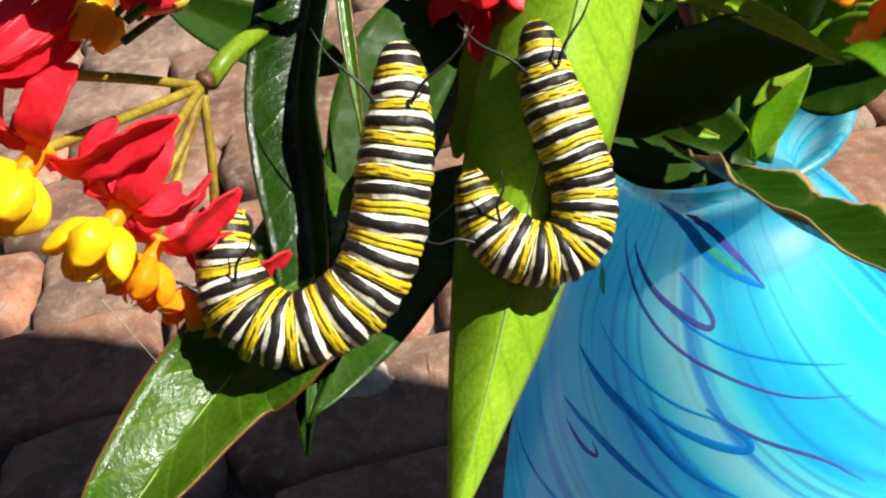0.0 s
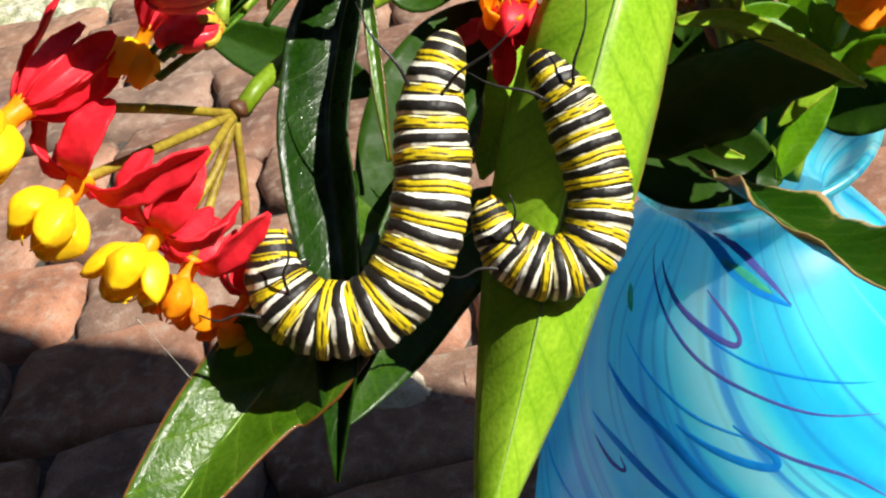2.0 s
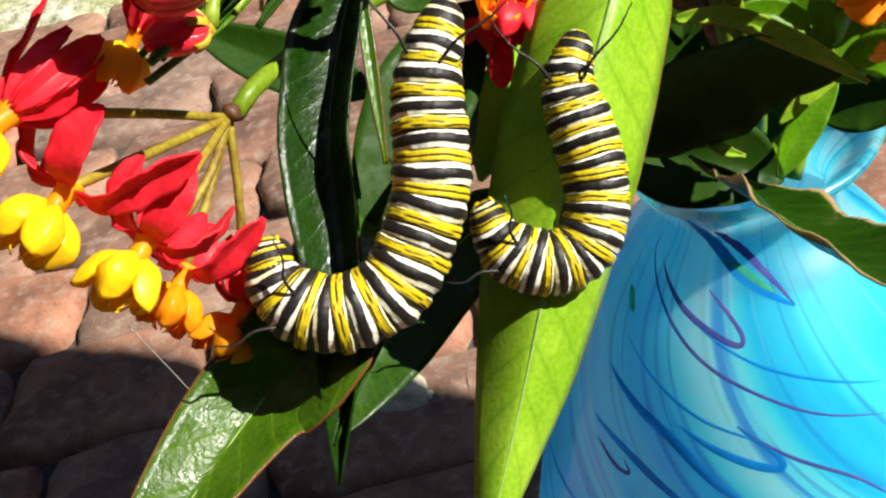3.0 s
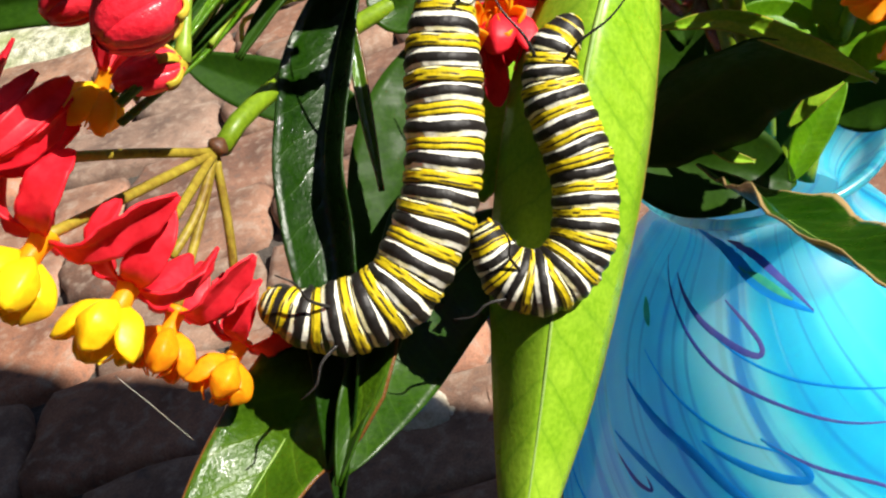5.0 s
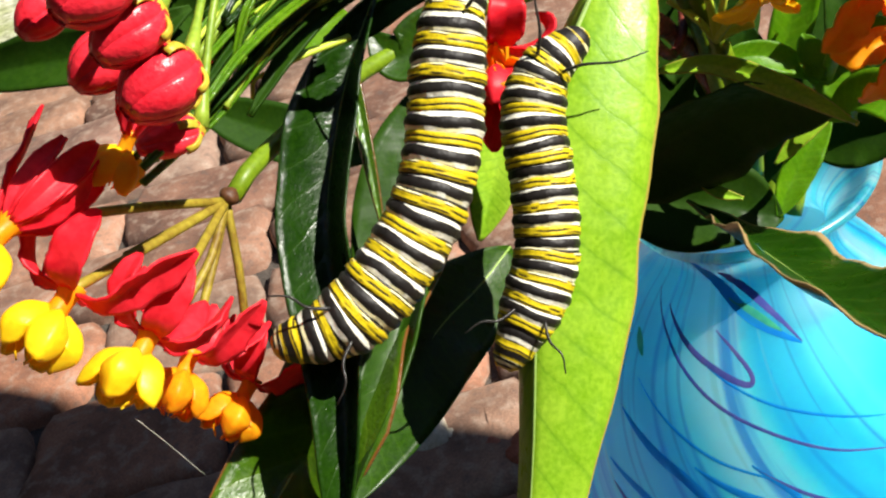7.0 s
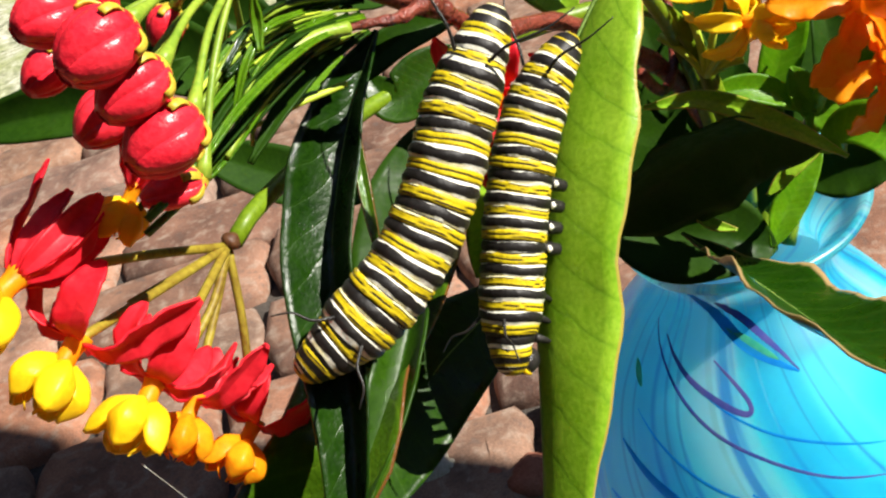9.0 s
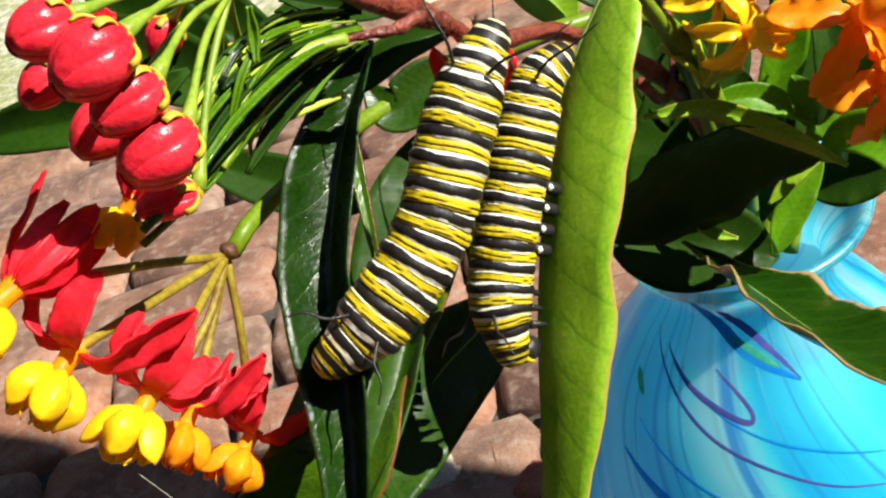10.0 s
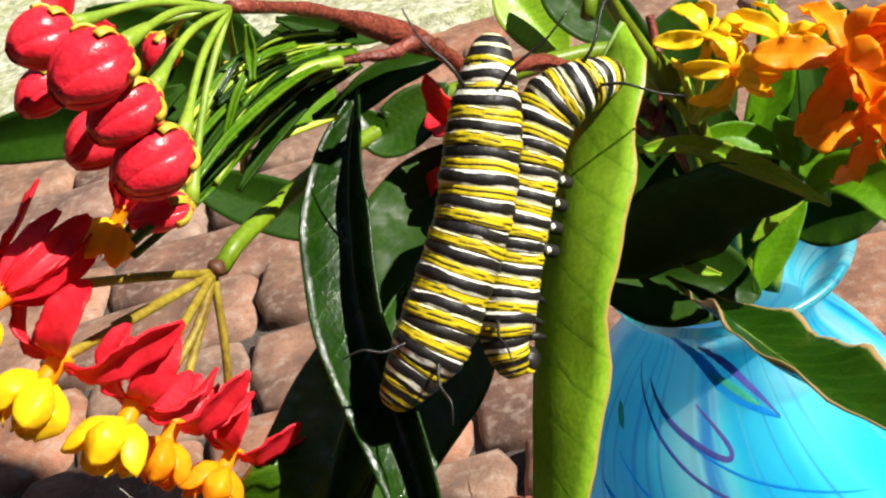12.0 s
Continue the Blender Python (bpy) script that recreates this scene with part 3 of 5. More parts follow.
def build_caterpillar(label, radius, length):
    c = thing("caterpillar", label, "caterpillar", "caterpillars on the milkweed")
    step = length / (PIECES - 1)
    rings = []
    for i in range(PIECES):
        s = i / (PIECES - 1)
        bm = bmesh.new()
        uvl = bm.loops.layers.uv.new("UVMap")
        half = step * (0.92 if i % 2 else 0.68)
        fat = 1.02 + 0.022 * math.sin(i * 2.3 + radius * 9e3) + 0.012 * math.sin(i * 5.1)
        n, m = 28, 12
        rows, info = [], {}
        for j in range(m + 1):
            u = j / m
            r = radius * girth(min(1, max(0, s + (u - 0.5) * step / length)))
            r *= fat * (1 - 0.16 * abs(2 * u - 1) ** 2.2 + (0.02 * math.cos(4 * math.pi * u) if i % 2 else 0.014 * math.cos(6 * math.pi * u)))
            row = []
            for k in range(n):
                a = 2 * math.pi * k / n
                flat = 0.94 if math.sin(a) < -0.3 else 1.0
                v = bm.verts.new((r * math.cos(a), r * flat * math.sin(a), (u - 0.5) * 2 * half + 0.00008 * math.sin(3 * a + i)))
                info[v] = u
                row.append(v)
            rows.append(row)
        ends = []
        for sign, row in ((-1, rows[0]), (1, rows[-1])):
            # closed with a shallow dome
            last = (i == 0 and sign < 0) or (i == PIECES - 1 and sign > 0)
            prev = row
            for q, lift in ((0.92, 0.16), (0.72, 0.36), (0.40, 0.52)) if last and sign < 0 else ((0.92, 0.14), (0.72, 0.30), (0.40, 0.42)) if last else ((0.75, 0.12),):
                nxt = [bm.verts.new((v.co.x * q, v.co.y * q, row[0].co.z + sign * radius * lift)) for v in row]
                for v in nxt:
                    info[v] = (0.0 if sign < 0 else 1.0) if not last else ((0.28, 0.10, 0.30) if sign < 0 else (0.15, 0.30, 0.41))[(0.92, 0.72, 0.40).index(q)]
                ends.append((prev, nxt) if sign > 0 else (nxt, prev))
                prev = nxt
            f = bm.faces.new(prev if sign > 0 else prev[::-1])
        for a, b in list(zip(rows, rows[1:])) + ends:
            for k in range(n):
                bm.faces.new((a[k], a[(k + 1) % n], b[(k + 1) % n], b[k]))
        for f in bm.faces:
            for lp in f.loops:
                lp[uvl].uv = (info[lp.vert], math.atan2(lp.vert.co.y, lp.vert.co.x) / 6.283 + 0.5)
        ob = part("skin_ring", bm, SKIN_A if i % 2 else SKIN_B, c)
        rings.append(ob)
        if i in (11, 13, 15, 17):
            for sx in (-1, 1):
                leg = bmesh.new()
                tube(leg, [(sx * 0.45 * radius, -0.75 * radius, 0), (sx * 0.55 * radius, -1.05 * radius, 0), (sx * 0.62 * radius, -1.34 * radius, 0)], 0.00095, 0.00075, 6, 10)
                part("proleg", leg, CUTICLE, ob)
                sp = bmesh.new()
                blob(sp, (sx * 0.62 * radius, -0.78 * radius, 0), (sx, -0.5, 0), 0.0008, 0.00048, lambda q: math.sin(math.pi * min(0.98, max(0.05, q))), 8, 6)
                part("white_spot", sp, SPOT, ob)
        if i in (21, 23, 25):
            for sx in (-1, 1):
                leg = bmesh.new()
                tube(leg, [(sx * 0.35 * radius, -0.7 * radius, 0), (sx * 0.5 * radius, -1.05 * radius, 0.0004), (sx * 0.4 * radius, -1.35 * radius, 0.0007)], 0.0006, 0.0002, 6, 8)
                part("leg", leg, CUTICLE, ob)
        if i in (2, 23):
            tip = -1 if i == 2 else 1
            for sx in (-1, 1):
                t = bmesh.new()
                reach = 1.0 if i == 2 else 0.62
                tube(t, [(sx * 0.45 * radius, 0.78 * radius, 0), (sx * 0.80 * radius, 1.05 * radius, tip * 0.0020), (sx * (0.8 + 0.75 * reach) * radius, 1.22 * radius, tip * 0.0046 * reach), (sx * (0.8 + 1.25 * reach) * radius, 1.25 * radius, tip * 0.0076 * reach)], 0.00023, 0.00008, 12, 7)
                part("tentacle", t, CUTICLE, ob)
    head = bmesh.new()
    blob(head, (0, -0.42 * radius, 0.0002), (0, -0.45, 1), 0.0030, 0.0019, lambda q: max(0.0, 1 - (2 * q - 0.9) ** 2 / 1.22) ** 0.5, 18, 14)
    hd = part("head", head, CUTICLE, rings[-1])
    for sx in (-1, 1):
        st = bmesh.new()
        tube(st, [(sx * 0.0009, -0.0006, 0.0016), (sx * 0.0010, -0.0012, 0.0026), (sx * 0.0008, -0.0022, 0.0030)], 0.00042, 0.00024, 8, 8)
        part("face_stripe", st, YELLOW, hd, "yellow stripe on the black head")
    return c, rings


BENDS = {}


def bend(who, t, *points):
    """How a caterpillar lies at a time: its middle line from tail to head."""
    BENDS.setdefault(who, []).append((t, points))


def crawl(who, rings, early, late):
    """Key every ring of skin along the lines of bend(); the belly faces early at first and late after eight seconds."""
    lines = BENDS[who]
    tracks = [[] for _ in rings]
    n = len(rings) - 1
    for t, pts in lines:
        belly = Vector(early if t < 8 else late).normalized()
        whole = spline(pts, 200)
        run = sum((b - a).length for a, b in zip(whole, whole[1:]))
        cut = int(200 * 0.0021 / run)
        way = spline(whole[cut:200 - cut:6] + [whole[200 - cut]], n * 2)
        side_last = None
        for i in range(n + 1):
            j = 2 * i
            tan = (way[min(j + 2, 2 * n)] - way[max(j - 2, 0)]).normalized()
            down = (belly - tan * belly.dot(tan)).normalized()
            side = (-down).cross(tan)
            m = Matrix((side, -down, tan)).transposed().to_4x4()
            m.translation = way[j]
            tracks[i].append((t, m))
    for ob, rows in zip(rings, tracks):
        walk(ob, rows)


CAT_A = build_caterpillar("plump monarch caterpillar banded black, white and yellow, curling on a leaf", 0.0042, 0.050)
CAT_B = build_caterpillar("monarch caterpillar with black, white and yellow bands beside a long leaf", 0.0039, 0.047)

build_ground()
build_verge()
build_shade_pier()
build_walls()
build_vase()

# ---- milkweed ----
TOCAM = (0.05, -0.80, 0.60)


def build_umbel():
    p = thing("milkweed_sprig", "milkweed sprig with red and yellow open flowers and olive pedicels", "flower")
    bm = bmesh.new()
    tube(bm, [(-0.0201, 0.1024, 0.4656), (-0.0175, 0.1062, 0.4665), (-0.0132, 0.1138, 0.4656), (-0.0078, 0.1237, 0.4640), (-0.0017, 0.1322, 0.4626), (0.0067, 0.1385, 0.4618), (0.0179, 0.1404, 0.4629), (0.0476, 0.1492, 0.4556), (0.0590, 0.1537, 0.4230), (0.0635, 0.1637, 0.3990)], 0.0011, 0.0018, 40)
    part("stem", bm, STEM, p)
    bm = bmesh.new()
    blob(bm, (-0.0211, 0.1014, 0.4657), (0.8, 0.3, 0.5), 0.0022, 0.0012, lambda q: math.sin(math.pi * min(0.97, max(0.06, q))) ** 0.7, 14, 8, 0.06)
    part("node", bm, NODE, p, "dark brown node where the pedicels meet")
    return p


UMBEL = build_umbel()


def pedicel(parent, a, mid, b):
    bm = bmesh.new()
    tube(bm, [a, mid, b], 0.00052, 0.00050, 12, 8, lambda s: 1 + 0.15 * max(0, 1 - s * 12))
    part("pedicel", bm, PEDICEL, parent)


def flower(parent, at, axis, scale, spin=0.0, seed=0, petal=None, hood=None, reflex=1.0):
    """Milkweed flower: five swept-back petals and a crown of five hoods with horns."""
    rnd = random.Random(seed)
    axis = Vector(axis).normalized()
    e1 = axis.orthogonal().normalized()
    e2 = axis.cross(e1)
    at = Vector(at)
    mp, mh = petal or RED, hood or YELLOW
    wide = 0.42 if reflex < 1 else 0.27
    ruffle = 0.22 if reflex < 0.5 else 0.09
    count = 5 if reflex < 1 else 7
    for k in range(count):
        a = spin + k * 2 * math.pi / count + rnd.uniform(-0.2, 0.2)
        out = math.cos(a) * e1 + math.sin(a) * e2
        L = scale * rnd.uniform(0.9, 1.2)
        flare = rnd.uniform(0.45, 0.95)
        pts = [at + out * 0.08 * L, at + out * 0.36 * L - axis * 0.04 * L, at + out * 0.58 * L - axis * 0.42 * L * reflex, at + out * flare * L - axis * 0.86 * L * reflex]
        if reflex >= 1:
            flare = rnd.uniform(0.12, 0.62)
            pts = [at + out * 0.10 * L, at + out * 0.24 * L - axis * 0.28 * L, at + out * (0.20 + 0.3 * flare) * L - axis * 0.62 * L, at + out * flare * L - axis * 1.0 * L]
        pt = leaf(parent, pts, wide * L, out + axis * 0.5, mp, fold=rnd.uniform(8, 30), wave=ruffle, twist=rnd.uniform(-35, 35), n=16, peak=0.52, seed=seed * 7 + k, rib=False, thick=0.00025, blunt=0.62)
        pt.name = "petal"
    bm = bmesh.new()
    blob(bm, at - axis * 0.06 * scale, axis, 0.42 * scale, 0.14 * scale, lambda s: 1.0 - 0.25 * math.sin(math.pi * s), 12, 6)
    part("column", bm, ORANGE, parent)
    for k in range(5):
        a = spin + (k + 0.5) * 2 * math.pi / 5
        out = math.cos(a) * e1 + math.sin(a) * e2
        S = scale * 0.92
        tipped = rnd.uniform(0.26, 0.50)
        pts = [at + out * 0.13 * S + axis * 0.26 * S, at + out * 0.36 * S + axis * 0.38 * S, at + out * 0.46 * S + axis * 0.62 * S, at + out * tipped * S + axis * rnd.uniform(0.80, 0.90) * S]
        hd = leaf(parent, pts, 0.54 * S, -out, mh, fold=40, n=14, peak=0.56, seed=seed + k, rib=False, thick=0.0004, blunt=0.42)
        hd.name = "hood"
        bm = bmesh.new()
        tube(bm, [at + out * 0.24 * S + axis * 0.45 * S, at + out * 0.20 * S + axis * 0.75 * S, at + out * 0.08 * S + axis * 0.90 * S], 0.00022, 0.00008, 8, 6)
        part("horn", bm, mh, parent)


def build_flowers():
    node = (-0.0208, 0.1018, 0.4657)
    for i, (base, tip, mid, size, spin) in enumerate((
        ((-0.0322, 0.0750, 0.4840), (-0.0347, 0.0721, 0.4836), (-0.0303, 0.0879, 0.4792), 0.0088, 0.3),
        ((-0.0305, 0.0749, 0.4764), (-0.0335, 0.0718, 0.4749), (-0.0252, 0.0874, 0.4708), 0.0086, 1.1),
        ((-0.0264, 0.0756, 0.4694), (-0.0291, 0.0719, 0.4676), (-0.0236, 0.0877, 0.4666), 0.0086, 0.55),
        ((-0.0283, 0.0891, 0.4562), (-0.0312, 0.0854, 0.4535), (-0.0231, 0.0955, 0.4596), 0.0084, 0.2),
        ((-0.0249, 0.0937, 0.4465), (-0.0289, 0.0899, 0.4442), (-0.0192, 0.0987, 0.4565), 0.0088, 0.5),
    )):
        axis = Vector(tip) - Vector(base)
        way = Vector(node).lerp(Vector(mid), 0.45).lerp(Vector(node).lerp(Vector(base), 0.5), 0.75)
        pedicel(UMBEL, node, way, base)
        flower(UMBEL, base, axis, size, spin, i + 3, None, YELLOW if i < 3 else ORANGE, 1.0 if i == 0 else 0.85)
    for mid, end in (((-0.0251, 0.0934, 0.4688), (-0.0287, 0.0866, 0.4714)), ((-0.0234, 0.0953, 0.4632), (-0.0267, 0.0908, 0.4615))):
        pedicel(UMBEL, node, mid, end)


build_flowers()


def bud_core(parent, a, way, length, radius):
    """A closed bud: a core, and five petals wrapped round it, each with one edge over its neighbour."""
    axis = way.normalized()
    e1 = axis.orthogonal().normalized()
    e2 = axis.cross(e1)

    def girth_at(q):
        return math.sin(math.pi * min(0.965, 0.05 + 0.93 * q) ** 0.9) ** 0.55

    bm = bmesh.new()
    blob(bm, a, axis, length * 0.98, radius * 0.93, girth_at, 16, 10)
    bud = part("bud", bm, BUD_RED, parent)
    for k in range(5):
        bm = bmesh.new()
        rows = []
        for i in range(13):
            q = i / 12
            row = []
            for j in range(9):
                f = (j / 8 - 0.5) * 2
                ang = 2 * math.pi * k / 5 + f * radians(46) + 0.5 * q
                lift = 0.98 + 0.07 * f - 0.08 * abs(f) ** 4 + 0.08 * math.cos(2.4 * f)
                r = radius * max(girth_at(q), 0.04) * lift
                row.append(bm.verts.new(a + axis * (q * length) + r * (math.cos(ang) * e1 + math.sin(ang) * e2)))
            rows.append(row)
        for r0, r1 in zip(rows, rows[1:]):
            for j in range(8):
                bm.faces.new((r0[j], r0[j + 1], r1[j + 1], r1[j]))
        pt = part("petal", bm, BUD_RED, bud)
        md = pt.modifiers.new("thickness", "SOLIDIFY")
        md.thickness, md.offset = 0.00012, 0.0
    return bud


def build_bud_sprig():
    p = thing("bud_sprig", "milkweed sprig with a cluster of closed red buds", "flower buds")
    bm = bmesh.new()
    tube(bm, [(-0.0084, 0.0936, 0.4969), (-0.0016, 0.1035, 0.4916), (0.0037, 0.1116, 0.4860), (0.0085, 0.1168, 0.4812), (0.0130, 0.1217, 0.4759), (0.0171, 0.1265, 0.4703), (0.0318, 0.1403, 0.4616), (0.0544, 0.1612, 0.4326), (0.0632, 0.1661, 0.3976)], 0.0006, 0.0022, 60, 12, lambda q: 1 + 0.9 * math.exp(-((q - 0.20) / 0.05) ** 2) + 0.12 * math.sin(90 * q))
    part("stem", bm, STEM_RED, p)
    bm = bmesh.new()
    tube(bm, [(0.0113, 0.1105, 0.4810), (0.0088, 0.1078, 0.4835), (0.0057, 0.1059, 0.4837), (0.0026, 0.1051, 0.4844), (-0.0005, 0.1042, 0.4851)], 0.0011, 0.0004, 30, 9, lambda q: 1 + 0.15 * math.sin(40 * q))
    part("branch", bm, STEM_RED, p, "reddish side branch")
    bm = bmesh.new()
    tube(bm, [(0.0001, 0.1042, 0.4850), (-0.0035, 0.1023, 0.4859), (-0.0074, 0.0998, 0.4858), (-0.0110, 0.0969, 0.4850)], 0.0008, 0.0003, 24, 8)
    part("branch", bm, STEM_FRESH, p, "fresh green side branch")
    hub = (-0.0083, 0.0935, 0.4967)
    for base, tip, fat in (
        ((-0.0194, 0.0806, 0.5024), (-0.0237, 0.0773, 0.5022), 0.42), ((-0.0153, 0.0764, 0.5009), (-0.0205, 0.0723, 0.4996), 0.42), ((-0.0145, 0.0770, 0.4967), (-0.0196, 0.0737, 0.4953), 0.40),
        ((-0.0138, 0.0774, 0.4920), (-0.0192, 0.0733, 0.4907), 0.42), ((-0.0157, 0.0796, 0.4851), (-0.0210, 0.0783, 0.4855), 0.30), ((-0.0194, 0.0844, 0.4926), (-0.0244, 0.0817, 0.4908), 0.40), ((-0.0233, 0.0872, 0.4970), (-0.0273, 0.0845, 0.4954), 0.38),
        ((-0.0166, 0.1071, 0.4919), (-0.0196, 0.1053, 0.4890), 0.42), ((-0.0137, 0.1029, 0.4852), (-0.0172, 0.1008, 0.4819), 0.40), ((-0.0109, 0.1071, 0.4867), (-0.0130, 0.1064, 0.4856), 0.40),
    ):
        a, b = Vector(base), Vector(tip)
        mid = Vector(hub).lerp(a, 0.5) + Vector((0, 0, 0.0012))
        bm = bmesh.new()
        tube(bm, [hub, tuple(mid), tuple(a)], 0.00034, 0.00038, 14, 8, lambda q: 1 + 1.1 * max(0, q * 5 - 4))
        part("pedicel", bm, STEM_FRESH, p)
        L = (b - a).length
        bud = bud_core(p, a, b - a, L, L * fat)
        bm = bmesh.new()
        blob(bm, a - (b - a).normalized() * 0.0004, b - a, L * 0.17, L * fat * 0.64, lambda q: 0.30 + 0.78 * q ** 0.6, 20, 8, 0.06)
        part("calyx", bm, YELLOW_GREEN, bud, "yellow calyx")
        axis = (b - a).normalized()
        e1 = axis.orthogonal().normalized()
        e2 = axis.cross(e1)
        for k in range(5):
            out = math.cos(k * 1.257 + 0.3) * e1 + math.sin(k * 1.257 + 0.3) * e2
            sp = leaf(p, [a + out * 0.0004, a + out * L * fat * 0.86 + axis * L * 0.10, a + out * L * fat * 1.11 + axis * L * 0.20, a + out * L * fat * 1.15 + axis * L * 0.32], L * 0.11, out, YELLOW_GREEN, fold=-20, n=10, rib=False, seed=k, peak=0.3, blunt=0.95)
            sp.name = "sepal"
            sp.parent = bud
    flower(p, (-0.0222, 0.0829, 0.4849), (-0.6, -0.3, -0.6), 0.006, 0.3, 31)
    for k, (a, b) in enumerate((((-0.0209, 0.0836, 0.5019), (-0.0198, 0.0858, 0.5054)), ((-0.0217, 0.0889, 0.4997), (-0.0178, 0.0884, 0.4990)))):
        pt = leaf(p, [a, tuple(Vector(a).lerp(Vector(b), 0.5)), b], 0.0028, TOCAM, RED, n=10, seed=40 + k, rib=False)
        pt.name = "petal"
    # narrow bracts and young leaves along the sprig
    for k, (w, mat, pts) in enumerate((
        (0.0016, LEAF_YOUNG, ((-0.0207, 0.0761, 0.4847), (-0.0160, 0.0802, 0.4859), (-0.0107, 0.0877, 0.4874), (-0.0037, 0.1002, 0.4862), (0.0025, 0.1083, 0.4834))),
        (0.0011, LEAF_SHADED, ((-0.0205, 0.0769, 0.4847), (-0.0176, 0.0792, 0.4856), (-0.0148, 0.0813, 0.4864))),
        (0.0016, LEAF_YOUNG, ((-0.0169, 0.0857, 0.4842), (-0.0126, 0.0914, 0.4854), (-0.0080, 0.0986, 0.4864), (-0.0023, 0.1063, 0.4854))),
        (0.0017, LEAF_YOUNG, ((-0.0123, 0.0917, 0.4832), (-0.0083, 0.0980, 0.4854), (-0.0050, 0.1031, 0.4855), (0.0001, 0.1087, 0.4840))),
        (0.0014, LEAF_YOUNG, ((-0.0124, 0.0901, 0.4859), (-0.0100, 0.0921, 0.4892), (-0.0072, 0.0950, 0.4911))),
        (0.0024, LEAF_SHADED, ((-0.0141, 0.0975, 0.4767), (-0.0091, 0.1026, 0.4795), (-0.0036, 0.1070, 0.4814), (0.0022, 0.1104, 0.4816))),
        (0.0050, LEAF_SHADED, ((0.0139, 0.1243, 0.4747), (0.0059, 0.1214, 0.4753), (-0.0009, 0.1201, 0.4733), (-0.0055, 0.1215, 0.4727))),
        (0.0048, LEAF_SHADED, ((-0.0067, 0.1138, 0.4869), (-0.0016, 0.1162, 0.4854), (0.0059, 0.1199, 0.4809))),
        (0.0060, LEAF_YOUNG, ((-0.0123, 0.1248, 0.4728), (-0.0070, 0.1260, 0.4721), (-0.0019, 0.1281, 0.4728))),
        (0.0015, LEAF_YOUNG, ((-0.0156, 0.0861, 0.4847), (-0.0116, 0.0920, 0.4864), (-0.0088, 0.0962, 0.4877), (-0.0042, 0.1043, 0.4875))),
        (0.0014, LEAF_YOUNG, ((-0.0107, 0.0939, 0.4842), (-0.0063, 0.1000, 0.4859), (-0.0023, 0.1048, 0.4856), (0.0021, 0.1087, 0.4840))),
        (0.0020, LEAF_SHADED, ((-0.0154, 0.0904, 0.4811), (-0.0107, 0.0962, 0.4825), (-0.0059, 0.1015, 0.4831))),
        (0.0014, LEAF_YOUNG, ((-0.0088, 0.0931, 0.4908), (-0.0065, 0.0963, 0.4906), (-0.0038, 0.1005, 0.4894))),
        (0.0012, LEAF_YOUNG, ((-0.0097, 0.1006, 0.4817), (-0.0056, 0.1021, 0.4841), (-0.0031, 0.1041, 0.4872))),
        (0.0020, LEAF_YOUNG, ((-0.0084, 0.0925, 0.4897), (-0.0078, 0.0939, 0.4920), (-0.0073, 0.0940, 0.4947))),
        (0.0070, LEAF_SHADED, ((-0.0449, 0.1097, 0.4852), (-0.0349, 0.1064, 0.4854), (-0.0242, 0.1030, 0.4854), (-0.0165, 0.1041, 0.4871))),
        (0.0095, LEAF_SHADED, ((-0.0269, 0.1140, 0.4922), (-0.0211, 0.1095, 0.4878), (-0.0146, 0.1053, 0.4838), (-0.0111, 0.1036, 0.4812))),
        (0.0105, LEAF_SHADED, ((-0.0255, 0.1146, 0.4950), (-0.0218, 0.1133, 0.4910), (-0.0174, 0.1117, 0.4868), (-0.0126, 0.1094, 0.4813))),
        (0.0100, LEAF_SHADED, ((-0.0201, 0.1172, 0.4927), (-0.0160, 0.1158, 0.4891), (-0.0119, 0.1152, 0.4853), (-0.0068, 0.1135, 0.4823))),
        (0.0028, LEAF_SHADED, ((-0.0055, 0.1107, 0.4894), (-0.0019, 0.1113, 0.4872), (0.0027, 0.1116, 0.4848))),
    )):
        leaf(p, list(pts), w * (0.62 if w < 0.0022 else 1), TOCAM, mat, fold=30, wave=0.05, seed=50 + k, peak=0.5, n=20)
    rng = random.Random(17)
    upper = ((-0.0207, 0.0789, 0.4839), (-0.0156, 0.0878, 0.4876), (-0.0105, 0.0931, 0.4908), (-0.0048, 0.1024, 0.4897), (0.0009, 0.1100, 0.4861))
    lower = ((-0.0212, 0.0786, 0.4833), (-0.0149, 0.0853, 0.4836), (-0.0096, 0.0954, 0.4838), (-0.0030, 0.1037, 0.4839), (0.0036, 0.1106, 0.4818))
    for k in range(46):
        f, g = rng.random(), rng.uniform(-0.55, 0.55)
        lo, hi = rng.uniform(0.0, 0.45), rng.uniform(0.7, 1.0)
        edge = [Vector(a).lerp(Vector(b), min(1, max(0, f + g * (i - 2) / 2))) for i, (a, b) in enumerate(zip(upper, lower))]
        way = spline(edge, 40)
        way = way[int(40 * lo):int(40 * hi) + 1]
        off = Vector((rng.uniform(-1, 1), rng.uniform(0.0, 2.2), rng.uniform(-1, 1))) * 0.0018
        pts = [way[0] + off, way[len(way) // 3] + off * 0.8, way[2 * len(way) // 3] + off * 0.6, way[-1] + off * 0.4]
